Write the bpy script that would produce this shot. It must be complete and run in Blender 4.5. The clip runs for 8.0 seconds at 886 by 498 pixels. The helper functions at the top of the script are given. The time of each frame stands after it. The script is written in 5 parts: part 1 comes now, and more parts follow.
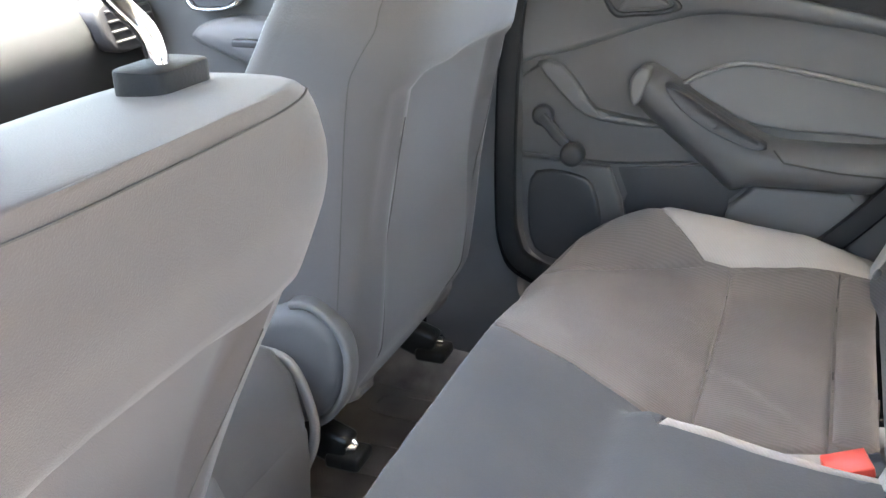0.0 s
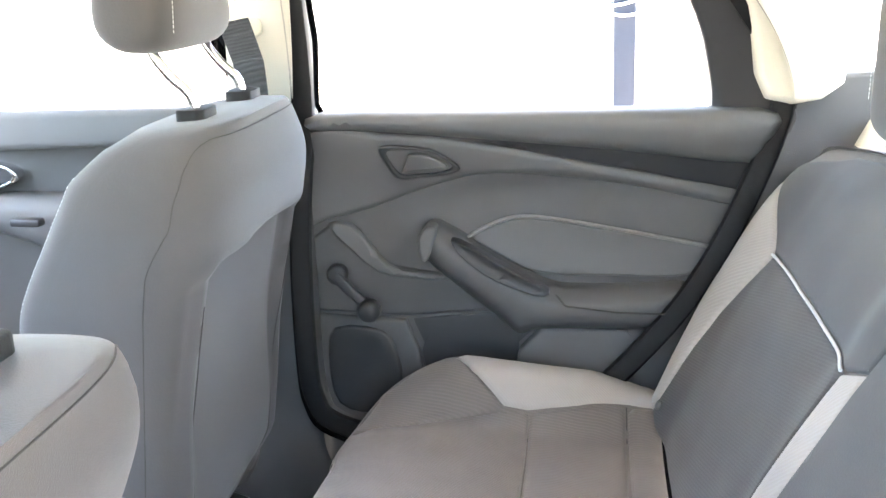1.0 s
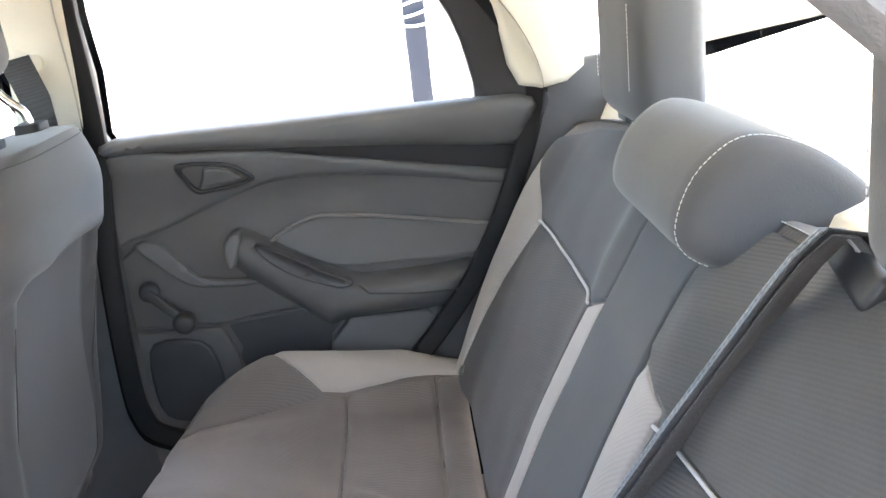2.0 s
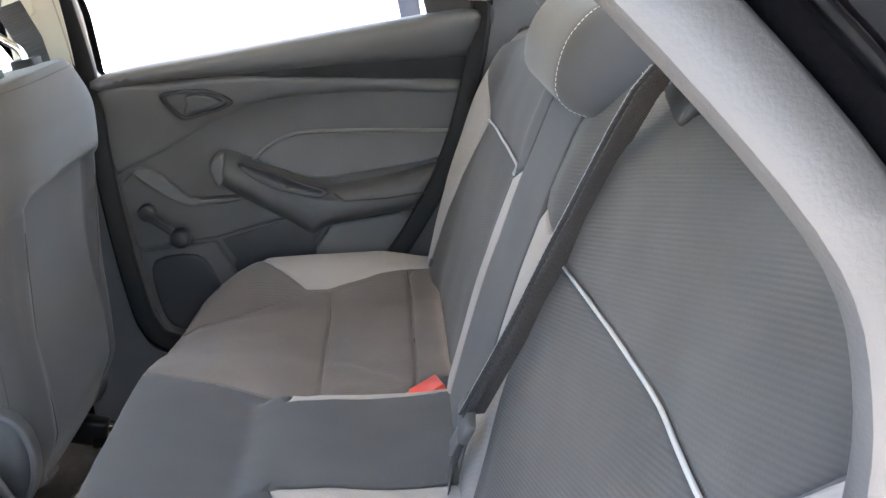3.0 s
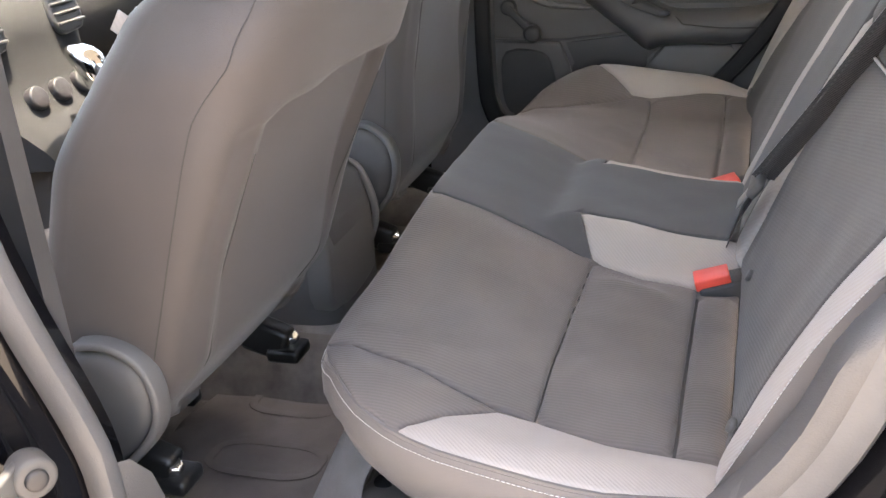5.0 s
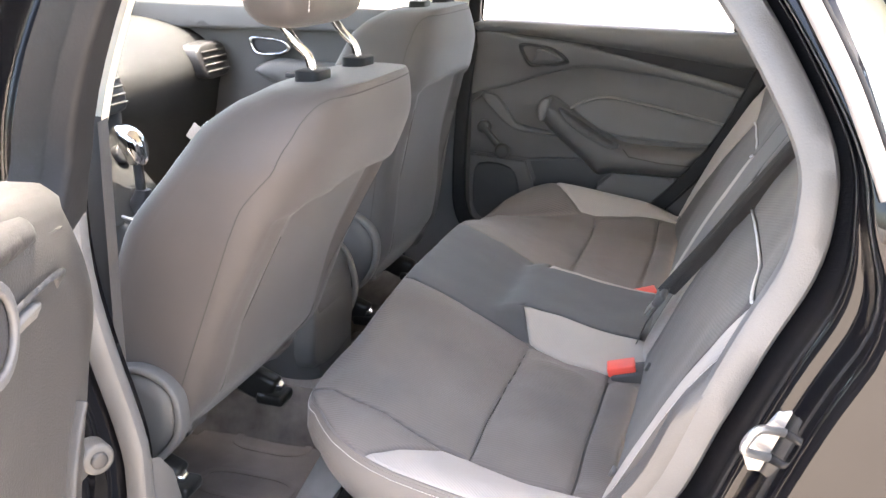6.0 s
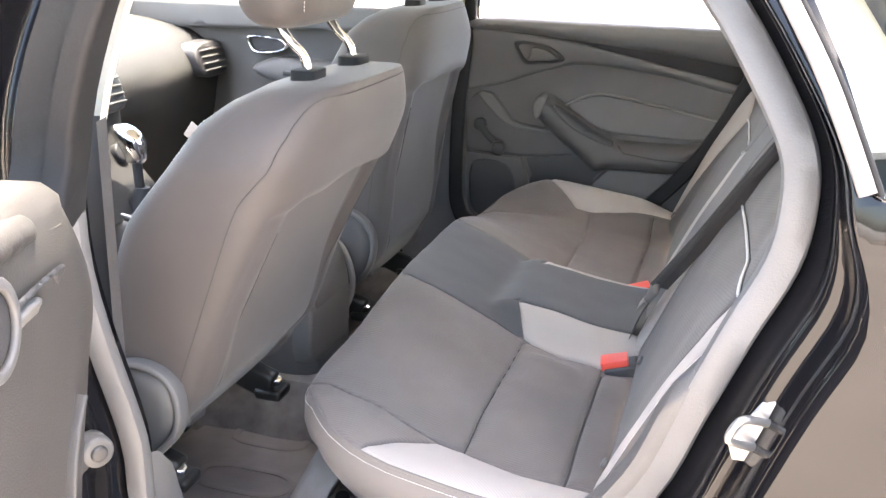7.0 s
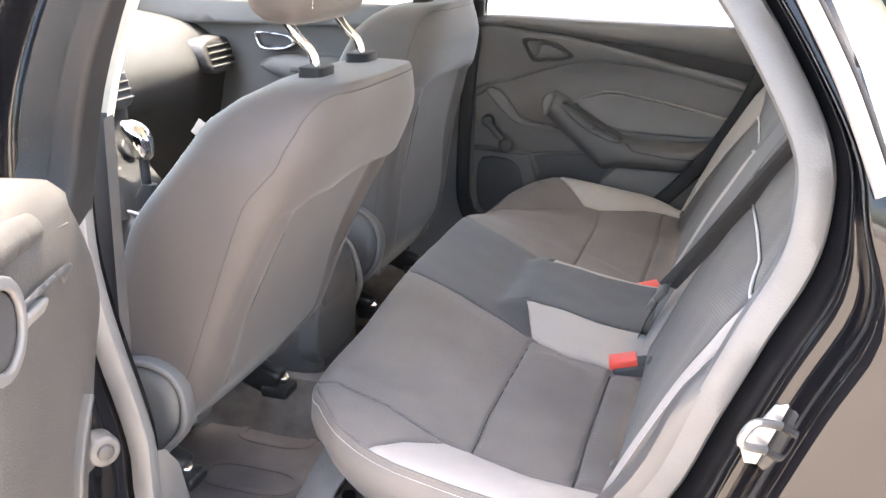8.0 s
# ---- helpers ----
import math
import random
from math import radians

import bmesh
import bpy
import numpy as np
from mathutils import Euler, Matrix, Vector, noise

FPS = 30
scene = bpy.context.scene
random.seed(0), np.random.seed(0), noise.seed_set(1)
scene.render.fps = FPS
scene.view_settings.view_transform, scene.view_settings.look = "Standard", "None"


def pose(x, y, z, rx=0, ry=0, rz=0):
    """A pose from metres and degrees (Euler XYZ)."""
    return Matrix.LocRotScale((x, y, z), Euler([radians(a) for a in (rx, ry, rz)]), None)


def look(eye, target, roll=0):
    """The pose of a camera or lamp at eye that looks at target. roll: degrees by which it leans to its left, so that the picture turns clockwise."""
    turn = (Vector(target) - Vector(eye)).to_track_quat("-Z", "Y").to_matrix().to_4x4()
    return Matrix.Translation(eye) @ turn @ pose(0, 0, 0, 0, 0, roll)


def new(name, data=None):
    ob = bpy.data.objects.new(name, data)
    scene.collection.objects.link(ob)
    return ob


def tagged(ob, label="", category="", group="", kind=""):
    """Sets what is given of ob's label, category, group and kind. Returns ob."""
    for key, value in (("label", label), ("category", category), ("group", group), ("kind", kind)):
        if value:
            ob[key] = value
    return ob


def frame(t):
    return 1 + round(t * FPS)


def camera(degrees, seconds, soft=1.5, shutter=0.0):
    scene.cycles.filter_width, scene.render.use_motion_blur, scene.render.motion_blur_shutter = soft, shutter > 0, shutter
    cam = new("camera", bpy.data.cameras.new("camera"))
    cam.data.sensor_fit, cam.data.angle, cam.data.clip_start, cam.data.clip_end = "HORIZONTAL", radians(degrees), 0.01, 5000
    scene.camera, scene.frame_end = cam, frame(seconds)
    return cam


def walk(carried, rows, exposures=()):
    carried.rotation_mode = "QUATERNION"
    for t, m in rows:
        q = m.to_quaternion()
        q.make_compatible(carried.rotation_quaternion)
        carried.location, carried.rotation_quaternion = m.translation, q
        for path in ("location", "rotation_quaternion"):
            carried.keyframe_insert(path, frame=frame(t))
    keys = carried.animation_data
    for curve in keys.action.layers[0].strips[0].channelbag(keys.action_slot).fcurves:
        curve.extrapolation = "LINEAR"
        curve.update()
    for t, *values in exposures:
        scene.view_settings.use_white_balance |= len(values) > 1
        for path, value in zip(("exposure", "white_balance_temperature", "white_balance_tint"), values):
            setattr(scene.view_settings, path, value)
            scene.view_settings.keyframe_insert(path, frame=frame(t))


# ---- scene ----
cam = camera(47.6, 8.0)
PATH = [
    (0, (0.12, -0.763, 1.151), (-0.558, 0.964, 0.402), -1.5),
    (0.5, (0.114, -0.74, 1.188), (-0.432, 1.071, 0.539), -1.7),
    (1, (0.114, -0.771, 1.234), (-0.179, 1.127, 0.678), -2.1),
    (1.5, (0.132, -0.827, 1.239), (0.081, 1.108, 0.734), -4.0),
    (1.7, (0.147, -0.85, 1.234), (0.142, 1.08, 0.711), -5.0),
    (2.8, (0.231, -1.052, 1.194), (0.283, 0.859, 0.607), -9.8),
    (3, (0.245, -1.087, 1.176), (0.234, 0.813, 0.551), -10.6),
    (3.5, (0.265, -1.153, 1.123), (0.081, 0.677, 0.336), -12.4),
    (4, (0.26, -1.208, 1.08), (-0.102, 0.528, 0.155), -12.6),
    (4.5, (0.216, -1.249, 1.053), (-0.301, 0.399, 0.045), -11.1),
    (4.7, (0.207, -1.288, 1.075), (-0.381, 0.389, 0.16), -8.6),
    (5, (0.231, -1.383, 1.113), (-0.361, 0.366, 0.345), -4.9),
    (5.2, (0.25, -1.455, 1.14), (-0.322, 0.32, 0.419), -2.3),
    (6.3, (0.327, -1.701, 1.235), (-0.208, 0.13, 0.636), 1.7),
    (6.5, (0.328, -1.701, 1.236), (-0.207, 0.126, 0.623), 1.5),
    (7, (0.329, -1.694, 1.229), (-0.206, 0.133, 0.613), 1.4),
    (7.5, (0.327, -1.689, 1.23), (-0.203, 0.138, 0.612), 1.6),
    (8, (0.323, -1.686, 1.229), (-0.222, 0.135, 0.606), 1.5),
]
walk(cam, [(t, look(eye, target, roll)) for t, eye, target, roll in PATH],
     exposures=[(0.0, 4.45, 6900, 7), (0.5, 4.82, 6900, 6), (1.0, 4.58, 6850, 6), (1.7, 4.10, 6850, 7), (2.8, 3.70, 6900, 7), (3.5, 3.94, 7400, 10), (4.5, 3.78, 7950, 13), (5.2, 3.58, 7700, 12), (6.5, 3.97, 7450, 11), (8.0, 4.00, 7450, 11)])

# ---- daylight ----
world = bpy.data.worlds.new("sky")
scene.world = world
world.use_nodes = True
wn = world.node_tree.nodes
sky = wn.new("ShaderNodeTexSky")
sky.sky_type, sky.sun_disc = "NISHITA", False
sky.sun_elevation, sky.sun_rotation = radians(82), radians(27)
sky.air_density, sky.dust_density, sky.ozone_density = 1.0, 3.0, 1.0
wn["Background"].inputs["Strength"].default_value = 0.15
world.node_tree.links.new(sky.outputs["Color"], wn["Background"].inputs["Color"])
sun = new("sun", bpy.data.lights.new("sun", "SUN"))
sun.data.energy, sun.data.angle, sun.data.color = 2.2, radians(0.5), (1.0, 0.94, 0.86)
sun.matrix_world = look((0.5, 1.0, 8.0), (0, 0, 0))


# ---- materials ----
def nodes_of(name):
    m = bpy.data.materials.new(name)
    m.use_nodes = True
    return m, m.node_tree.nodes, m.node_tree.links, m.node_tree.nodes["Principled BSDF"]


def surface(name, color, rough=0.6, metal=0.0, vary=0.12, blotch=6.0, grain=0.0, grain_scale=400.0, weave=0.0, rib=0.005,
            weave_dir=(0.0, 1.0, 0.0), coat=0.0, sheen=0.0, stain=None, stain_at=0.62, spec=0.5):
    """A plain painted, moulded or woven surface: blotches of tone, fine grain relief, an optional rib weave and stains."""
    m, n, l, b = nodes_of(name)
    tc = n.new("ShaderNodeTexCoord")
    big = n.new("ShaderNodeTexNoise")
    big.inputs["Scale"].default_value, big.inputs["Detail"].default_value = blotch, 5
    l.new(tc.outputs["Object"], big.inputs["Vector"])
    ramp = n.new("ShaderNodeMapRange")
    ramp.inputs["From Min"].default_value, ramp.inputs["From Max"].default_value = 0.3, 0.7
    ramp.inputs["To Min"].default_value, ramp.inputs["To Max"].default_value = 1 - vary, 1 + vary
    l.new(big.outputs["Fac"], ramp.inputs["Value"])
    fine = n.new("ShaderNodeTexNoise")
    fine.inputs["Scale"].default_value, fine.inputs["Detail"].default_value = grain_scale, 2
    l.new(tc.outputs["Object"], fine.inputs["Vector"])
    height = fine.outputs["Fac"]
    tone = ramp.outputs["Result"]
    if weave:
        along = n.new("ShaderNodeVectorMath")
        along.operation = "DOT_PRODUCT"
        along.inputs[1].default_value = weave_dir
        l.new(tc.outputs["Object"], along.inputs[0])
        axis = n.new("ShaderNodeCombineXYZ")
        l.new(along.outputs["Value"], axis.inputs["X"])
        wv = n.new("ShaderNodeTexWave")
        wv.wave_type, wv.bands_direction = "BANDS", "X"
        wv.inputs["Scale"].default_value, wv.inputs["Distortion"].default_value = 0.314 / rib, 0.0
        l.new(axis.outputs["Vector"], wv.inputs["Vector"])
        wm = n.new("ShaderNodeMapRange")
        wm.inputs["To Min"].default_value, wm.inputs["To Max"].default_value = 1 - weave, 1 + weave
        l.new(wv.outputs["Fac"], wm.inputs["Value"])
        mul = n.new("ShaderNodeMath")
        mul.operation = "MULTIPLY"
        l.new(tone, mul.inputs[0]), l.new(wm.outputs["Result"], mul.inputs[1])
        tone = mul.outputs[0]
        add = n.new("ShaderNodeMath")
        add.operation = "ADD"
        l.new(height, add.inputs[0]), l.new(wv.outputs["Fac"], add.inputs[1])
        height = add.outputs[0]
    mix = n.new("ShaderNodeMix")
    mix.data_type, mix.blend_type = "RGBA", "MULTIPLY"
    mix.inputs["Factor"].default_value = 1.0
    mix.inputs["A"].default_value = (*color, 1)
    comb = n.new("ShaderNodeCombineColor")
    for k in range(3):
        l.new(tone, comb.inputs[k])
    l.new(comb.outputs["Color"], mix.inputs["B"])
    out = mix.outputs["Result"]
    if stain:
        sn = n.new("ShaderNodeTexNoise")
        sn.inputs["Scale"].default_value, sn.inputs["Detail"].default_value, sn.inputs["Distortion"].default_value = 9, 8, 0.8
        l.new(tc.outputs["Object"], sn.inputs["Vector"])
        sr = n.new("ShaderNodeMapRange")
        sr.inputs["From Min"].default_value, sr.inputs["From Max"].default_value = stain_at, stain_at + 0.12
        sr.inputs["To Max"].default_value = 0.6
        l.new(sn.outputs["Fac"], sr.inputs["Value"])
        sm = n.new("ShaderNodeMix")
        sm.data_type = "RGBA"
        l.new(sr.outputs["Result"], sm.inputs["Factor"])
        l.new(out, sm.inputs["A"])
        sm.inputs["B"].default_value = (*stain, 1)
        out = sm.outputs["Result"]
    l.new(out, b.inputs["Base Color"])
    b.inputs["Roughness"].default_value, b.inputs["Metallic"].default_value = rough, metal
    b.inputs["Specular IOR Level"].default_value = spec
    b.inputs["Coat Weight"].default_value, b.inputs["Coat Roughness"].default_value, b.inputs["Coat IOR"].default_value = coat, 0.03, 1.5
    if sheen:
        b.inputs["Sheen Weight"].default_value, b.inputs["Sheen Roughness"].default_value = sheen, 0.5
    if grain:
        bump = n.new("ShaderNodeBump")
        bump.inputs["Strength"].default_value, bump.inputs["Distance"].default_value = grain, 0.0012
        l.new(height, bump.inputs["Height"])
        l.new(bump.outputs["Normal"], b.inputs["Normal"])
    return m


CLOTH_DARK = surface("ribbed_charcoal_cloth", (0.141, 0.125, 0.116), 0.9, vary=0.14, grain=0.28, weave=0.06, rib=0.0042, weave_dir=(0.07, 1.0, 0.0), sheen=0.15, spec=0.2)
# Backrest: the ribbed charcoal cloth again, coloured darker than on the cushion.
CLOTH_BACK = surface("ribbed_charcoal_darker", (0.076, 0.0735, 0.072), 0.9, vary=0.12, grain=0.22, weave=0.06, rib=0.0040, weave_dir=(0.44, 0.28, 0.855), sheen=0.15, spec=0.2)
# Bench middle and headrests: charcoal cloth with bluish light put into the colour.
CLOTH_MID = surface("smooth_charcoal_cool_light", (0.072, 0.073, 0.076), 0.88, vary=0.1, grain=0.2, sheen=0.15, spec=0.2)
# Passenger seat: the driver's taupe cloth, with greyer light put into its colour.
CLOTH_GREY_LIT = surface("taupe_cloth_in_grey_light", (0.070, 0.067, 0.066), 0.85, vary=0.08, grain=0.25, sheen=0.15, spec=0.25)
CLOTH_GREY = surface("light_grey_cloth", (0.34, 0.312, 0.292), 0.85, vary=0.07, grain=0.2, weave=0.03, rib=0.0035, weave_dir=(0.7, 0.7, 0.2), sheen=0.2, spec=0.2)
CLOTH_BORDER = surface("taupe_vinyl_border", (0.135, 0.124, 0.118), 0.55, vary=0.08, grain=0.3, grain_scale=900, sheen=0.1, spec=0.35)
CLOTH_SIDE = surface("taupe_seat_cloth", (0.062, 0.0545, 0.0515), 0.62, vary=0.09, grain=0.3, grain_scale=900, sheen=0.12, spec=0.35)
PIPING = surface("pale_grey_piping", (0.52, 0.52, 0.52), 0.7, vary=0.08, grain=0.3)
THREAD = surface("white_stitching", (0.55, 0.54, 0.53), 0.8, vary=0.1)
SEAM = surface("dark_seam", (0.045, 0.042, 0.040), 0.9, vary=0.1)
PLASTIC = surface("charcoal_moulded_plastic", (0.072, 0.071, 0.071), 0.5, vary=0.1, blotch=9, grain=0.35, grain_scale=900)
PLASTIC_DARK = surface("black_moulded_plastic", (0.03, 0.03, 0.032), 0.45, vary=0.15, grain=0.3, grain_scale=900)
PLASTIC_SOFT = surface("soft_grey_trim", (0.10, 0.099, 0.098), 0.55, vary=0.08, grain=0.3, grain_scale=700)
PLASTIC_WORN = surface("scuffed_grey_trim", (0.080, 0.079, 0.080), 0.5, vary=0.12, grain=0.35, grain_scale=700, stain=(0.3, 0.29, 0.28), stain_at=0.68)
# Scuffed trim of the open door, its colour darkened against the strong light.
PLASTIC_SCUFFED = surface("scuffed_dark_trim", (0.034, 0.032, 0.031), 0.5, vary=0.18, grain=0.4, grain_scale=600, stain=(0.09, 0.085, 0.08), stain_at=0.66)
RUBBER = surface("grey_door_rubber", (0.097, 0.098, 0.101), 0.5, vary=0.1, blotch=14, grain=0.25, grain_scale=500)
RUBBER_BLACK = surface("black_rubber", (0.012, 0.012, 0.013), 0.6, vary=0.2, grain=0.2, spec=0.2)
CREAM = surface("cream_pillar_trim", (0.72, 0.68, 0.58), 0.75, vary=0.04, grain=0.25, grain_scale=600)
CARPET = surface("brown_black_carpet", (0.150, 0.132, 0.121), 0.97, vary=0.3, blotch=25, grain=1.0, grain_scale=700, sheen=0.2, stain=(0.2, 0.18, 0.165), stain_at=0.6, spec=0.1)
MAT = surface("dusty_rubber_mat", (0.165, 0.143, 0.131), 0.85, vary=0.22, blotch=10, grain=0.5, grain_scale=500, stain=(0.2, 0.178, 0.163), stain_at=0.6)
PAINT = surface("black_car_paint", (0.004, 0.004, 0.005), 0.10, vary=0.1, coat=0.45, spec=0.12, stain=(0.05, 0.047, 0.042), stain_at=0.7)
CHROME = surface("bright_chrome", (0.8, 0.8, 0.8), 0.12, 1.0, vary=0.05)
STEEL = surface("zinc_plated_steel", (0.34, 0.335, 0.33), 0.42, 0.8, vary=0.15, blotch=40, grain=0.3, stain=(0.22, 0.2, 0.17), stain_at=0.6)
STEEL_DARK = surface("blackened_steel", (0.03, 0.03, 0.03), 0.35, 0.6, vary=0.3, grain=0.3)
RED = surface("red_button_plastic", (0.72, 0.075, 0.05), 0.4, vary=0.05)
WEBBING = surface("charcoal_belt_webbing", (0.035, 0.035, 0.037), 0.75, vary=0.06, grain=0.6, weave=0.18, rib=0.0016, sheen=0.1)
WEBBING_SHEEN = surface("belt_webbing_sheen", (0.30, 0.31, 0.33), 0.5, vary=0.06, grain=0.5, weave=0.12, rib=0.0016, sheen=0.2)
DASH = surface("black_dashboard_skin", (0.034, 0.035, 0.036), 0.8, vary=0.1, grain=0.4, grain_scale=700, spec=0.15)
CONCRETE = surface("pale_sunlit_concrete", (0.60, 0.52, 0.45), 0.9, vary=0.12, blotch=0.7, grain=0.5, grain_scale=60, stain=(0.35, 0.32, 0.28), stain_at=0.62)
WALL_WHITE = surface("whitewashed_wall", (0.8, 0.78, 0.74), 0.9, vary=0.06, blotch=1.2, grain=0.4, grain_scale=40)
BLUE = surface("blue_painted_steel", (0.007, 0.012, 0.026), 0.6, vary=0.15, blotch=5, stain=(0.03, 0.035, 0.04), stain_at=0.7)
TRIM_GREY = surface("grey_moulded_trim", (0.17, 0.16, 0.153), 0.5, vary=0.12, grain=0.35, grain_scale=600, stain=(0.3, 0.28, 0.265), stain_at=0.66)
RISER = surface("grey_felt_carpet", (0.26, 0.236, 0.222), 0.95, vary=0.15, blotch=18, grain=0.8, grain_scale=600, sheen=0.2, spec=0.1)
GLASS, gn, gl, gb = nodes_of("car_glass")
gb.inputs["Base Color"].default_value = (0.97, 0.99, 0.98, 1)
gb.inputs["Transmission Weight"].default_value, gb.inputs["Roughness"].default_value, gb.inputs["IOR"].default_value = 1.0, 0.0, 1.02


# ---- building helpers ----
def part(name, bm, material, parent, label=""):
    me = bpy.data.meshes.new(name)
    bm.to_mesh(me)
    bm.free()
    return link(name, me, material, parent, label)


def link(name, me, material, parent, label=""):
    for mat in material if isinstance(material, (list, tuple)) else (material,):
        me.materials.append(mat)
    me.shade_smooth()
    ob = new(name, me)
    ob.parent = parent
    if label:
        ob["label"] = label
    return ob


def sharpen(ob, degrees=35):
    ob.data.set_sharp_from_angle(angle=radians(degrees))
    return ob


def thing(name, label, category, group="", kind="", at=(0, 0, 0)):
    ob = new(name)
    ob.empty_display_size = 0.05
    return tagged(ob, label, category, group, kind)


def step01(a, b, v):
    t = np.clip((np.asarray(v, float) - a) / (b - a), 0, 1)
    return t * t * (3 - 2 * t)


def smooth_poly(pts, closed=True, per=6):
    """A rounded line through pts (Catmull-Rom)."""
    pts = [np.array(p, float) for p in pts]
    n, out = len(pts), []
    for i in range(n if closed else n - 1):
        if closed:
            a, b, c, d = pts[i - 1], pts[i], pts[(i + 1) % n], pts[(i + 2) % n]
        else:
            a, b, c, d = pts[max(i - 1, 0)], pts[i], pts[i + 1], pts[min(i + 2, n - 1)]
        for k in range(per):
            t = k / per
            out.append(0.5 * (2 * b + (c - a) * t + (2 * a - 5 * b + 4 * c - d) * t * t + (3 * b - a - 3 * c + d) * t ** 3))
    if not closed:
        out.append(pts[-1])
    return [tuple(p) for p in out]


def dense(poly, step):
    """A closed polygon with its sides cut into steps."""
    out = []
    for i, p in enumerate(poly):
        q = poly[(i + 1) % len(poly)]
        k = max(1, int(math.hypot(q[0] - p[0], q[1] - p[1]) / step + 0.5))
        out += [(p[0] + (q[0] - p[0]) * j / k, p[1] + (q[1] - p[1]) * j / k) for j in range(k)]
    return out


def border_distance(points, poly):
    p, a = np.asarray(points, float), np.asarray(poly, float)
    b = np.roll(a, -1, 0)
    best, inside = np.full(len(p), 1e9), np.zeros(len(p), bool)
    for (ax, ay), (bx, by) in zip(a, b):
        dx, dy = bx - ax, by - ay
        t = np.clip(((p[:, 0] - ax) * dx + (p[:, 1] - ay) * dy) / max(dx * dx + dy * dy, 1e-12), 0, 1)
        best = np.minimum(best, np.hypot(p[:, 0] - ax - t * dx, p[:, 1] - ay - t * dy))
        if ay != by:
            inside ^= ((ay > p[:, 1]) != (by > p[:, 1])) & (p[:, 0] < dx * (p[:, 1] - ay) / dy + ax)
    return best, inside


def pillow(name, poly, pos, material, parent, r=0.01, depth=0.02, step=0.02, puff=0.0, puff_width=0.08, label="", lift=0.0, holes=()):
    """A padded or moulded panel: the outline poly in (u, v), laid on pos(u, v, h), with edges rounded by r and sides depth deep.
    puff: how far the middle swells."""
    from mathutils.geometry import delaunay_2d_cdt
    poly = dense(poly, step)
    loops = [poly] + [dense(h, step) for h in holes]
    area = sum(p[0] * q[1] - q[0] * p[1] for p, q in zip(poly, poly[1:] + poly[:1]))
    pts = [p for lp in loops for p in lp]
    u0, v0 = np.min(poly, 0)
    u1, v1 = np.max(poly, 0)
    gu, gv = np.meshgrid(np.arange(u0, u1, step), np.arange(v0, v1, step * 0.87))
    gu = gu + (np.arange(gu.shape[0]) % 2)[:, None] * step / 2
    grid = np.stack([gu.ravel(), gv.ravel()], 1)

    def dist(q):
        d, ins = border_distance(q, loops[0])
        for lp in loops[1:]:
            dh, ih = border_distance(q, lp)
            d, ins = np.minimum(d, dh), ins & ~ih
        return d, ins

    d, ins = dist(grid)
    inner = [tuple(g) for g in grid[ins & (d > r + step * 0.35)]]
    rings = []
    for k in (0.15, 0.4, 0.75, 1.05):
        for lp in loops:
            a = sum(p[0] * q[1] - q[0] * p[1] for p, q in zip(lp, lp[1:] + lp[:1]))
            sgn = (1 if a > 0 else -1) * (1 if lp is loops[0] else -1)
            for i, p in enumerate(lp):
                q, o = lp[(i + 1) % len(lp)], lp[i - 1]
                tx, ty = q[0] - o[0], q[1] - o[1]
                m = math.hypot(tx, ty) or 1
                rings.append((p[0] - sgn * ty / m * r * k, p[1] + sgn * tx / m * r * k, k * r))
    if rings:
        rd, ri = dist([q[:2] for q in rings])
        inner += [q[:2] for q, dd, ii in zip(rings, rd, ri) if ii and dd > q[2] * 0.8]
    edges, s = [], 0
    for lp in loops:
        edges += [(s + i, s + (i + 1) % len(lp)) for i in range(len(lp))]
        s += len(lp)
    verts, _, faces, *_ = delaunay_2d_cdt([Vector(p) for p in pts + inner], edges, [], 0, 1e-5)
    v2 = np.array([tuple(v) for v in verts])
    d, _ = dist(v2)
    d[:len(pts)] = 0
    e = np.clip(d / r, 0, 1) if r else np.ones(len(d))
    h = lift - r * (1 - np.sqrt(np.clip(1 - (1 - e) ** 2, 0, 1))) + puff * step01(0, puff_width, d)
    co = [tuple(pos(u, v, w)) for (u, v), w in zip(v2, h)]
    cen = np.array([v2[list(f)].mean(0) for f in faces])
    _, keep = dist(cen)
    tris = [tuple(f) for f, k in zip(faces, keep) if k]
    f = tris[len(tris) // 2]
    nrm = (Vector(co[f[1]]) - Vector(co[f[0]])).cross(Vector(co[f[2]]) - Vector(co[f[0]]))
    c = v2[list(f)].mean(0)
    up = Vector(pos(c[0], c[1], 0.01)) - Vector(pos(c[0], c[1], 0.0))
    flip = nrm.dot(up) < 0
    if flip:
        tris = [t[::-1] for t in tris]
    base, count = 0, len(co)
    lookup = {}
    for i, v in enumerate(v2):
        lookup.setdefault((round(v[0], 4), round(v[1], 4)), i)
    for li, lp in enumerate(loops):
        idx = [lookup.get((round(p[0], 4), round(p[1], 4))) for p in lp]
        if None in idx:
            continue
        low = []
        for p in lp:
            low.append(len(co))
            co.append(tuple(pos(p[0], p[1], lift - r - depth)))
        n = len(lp)
        a = sum(p[0] * q[1] - q[0] * p[1] for p, q in zip(lp, lp[1:] + lp[:1]))
        rev = ((a > 0) == flip) if li == 0 else ((a > 0) != flip)
        for i in range(n):
            j = (i + 1) % n
            quad = (idx[i], low[i], low[j], idx[j])
            tris.append(quad if not rev else quad[::-1])
    me = bpy.data.meshes.new(name)
    me.from_pydata(co, [], tris)
    ob = link(name, me, material, parent, label)
    return sharpen(ob, 50)


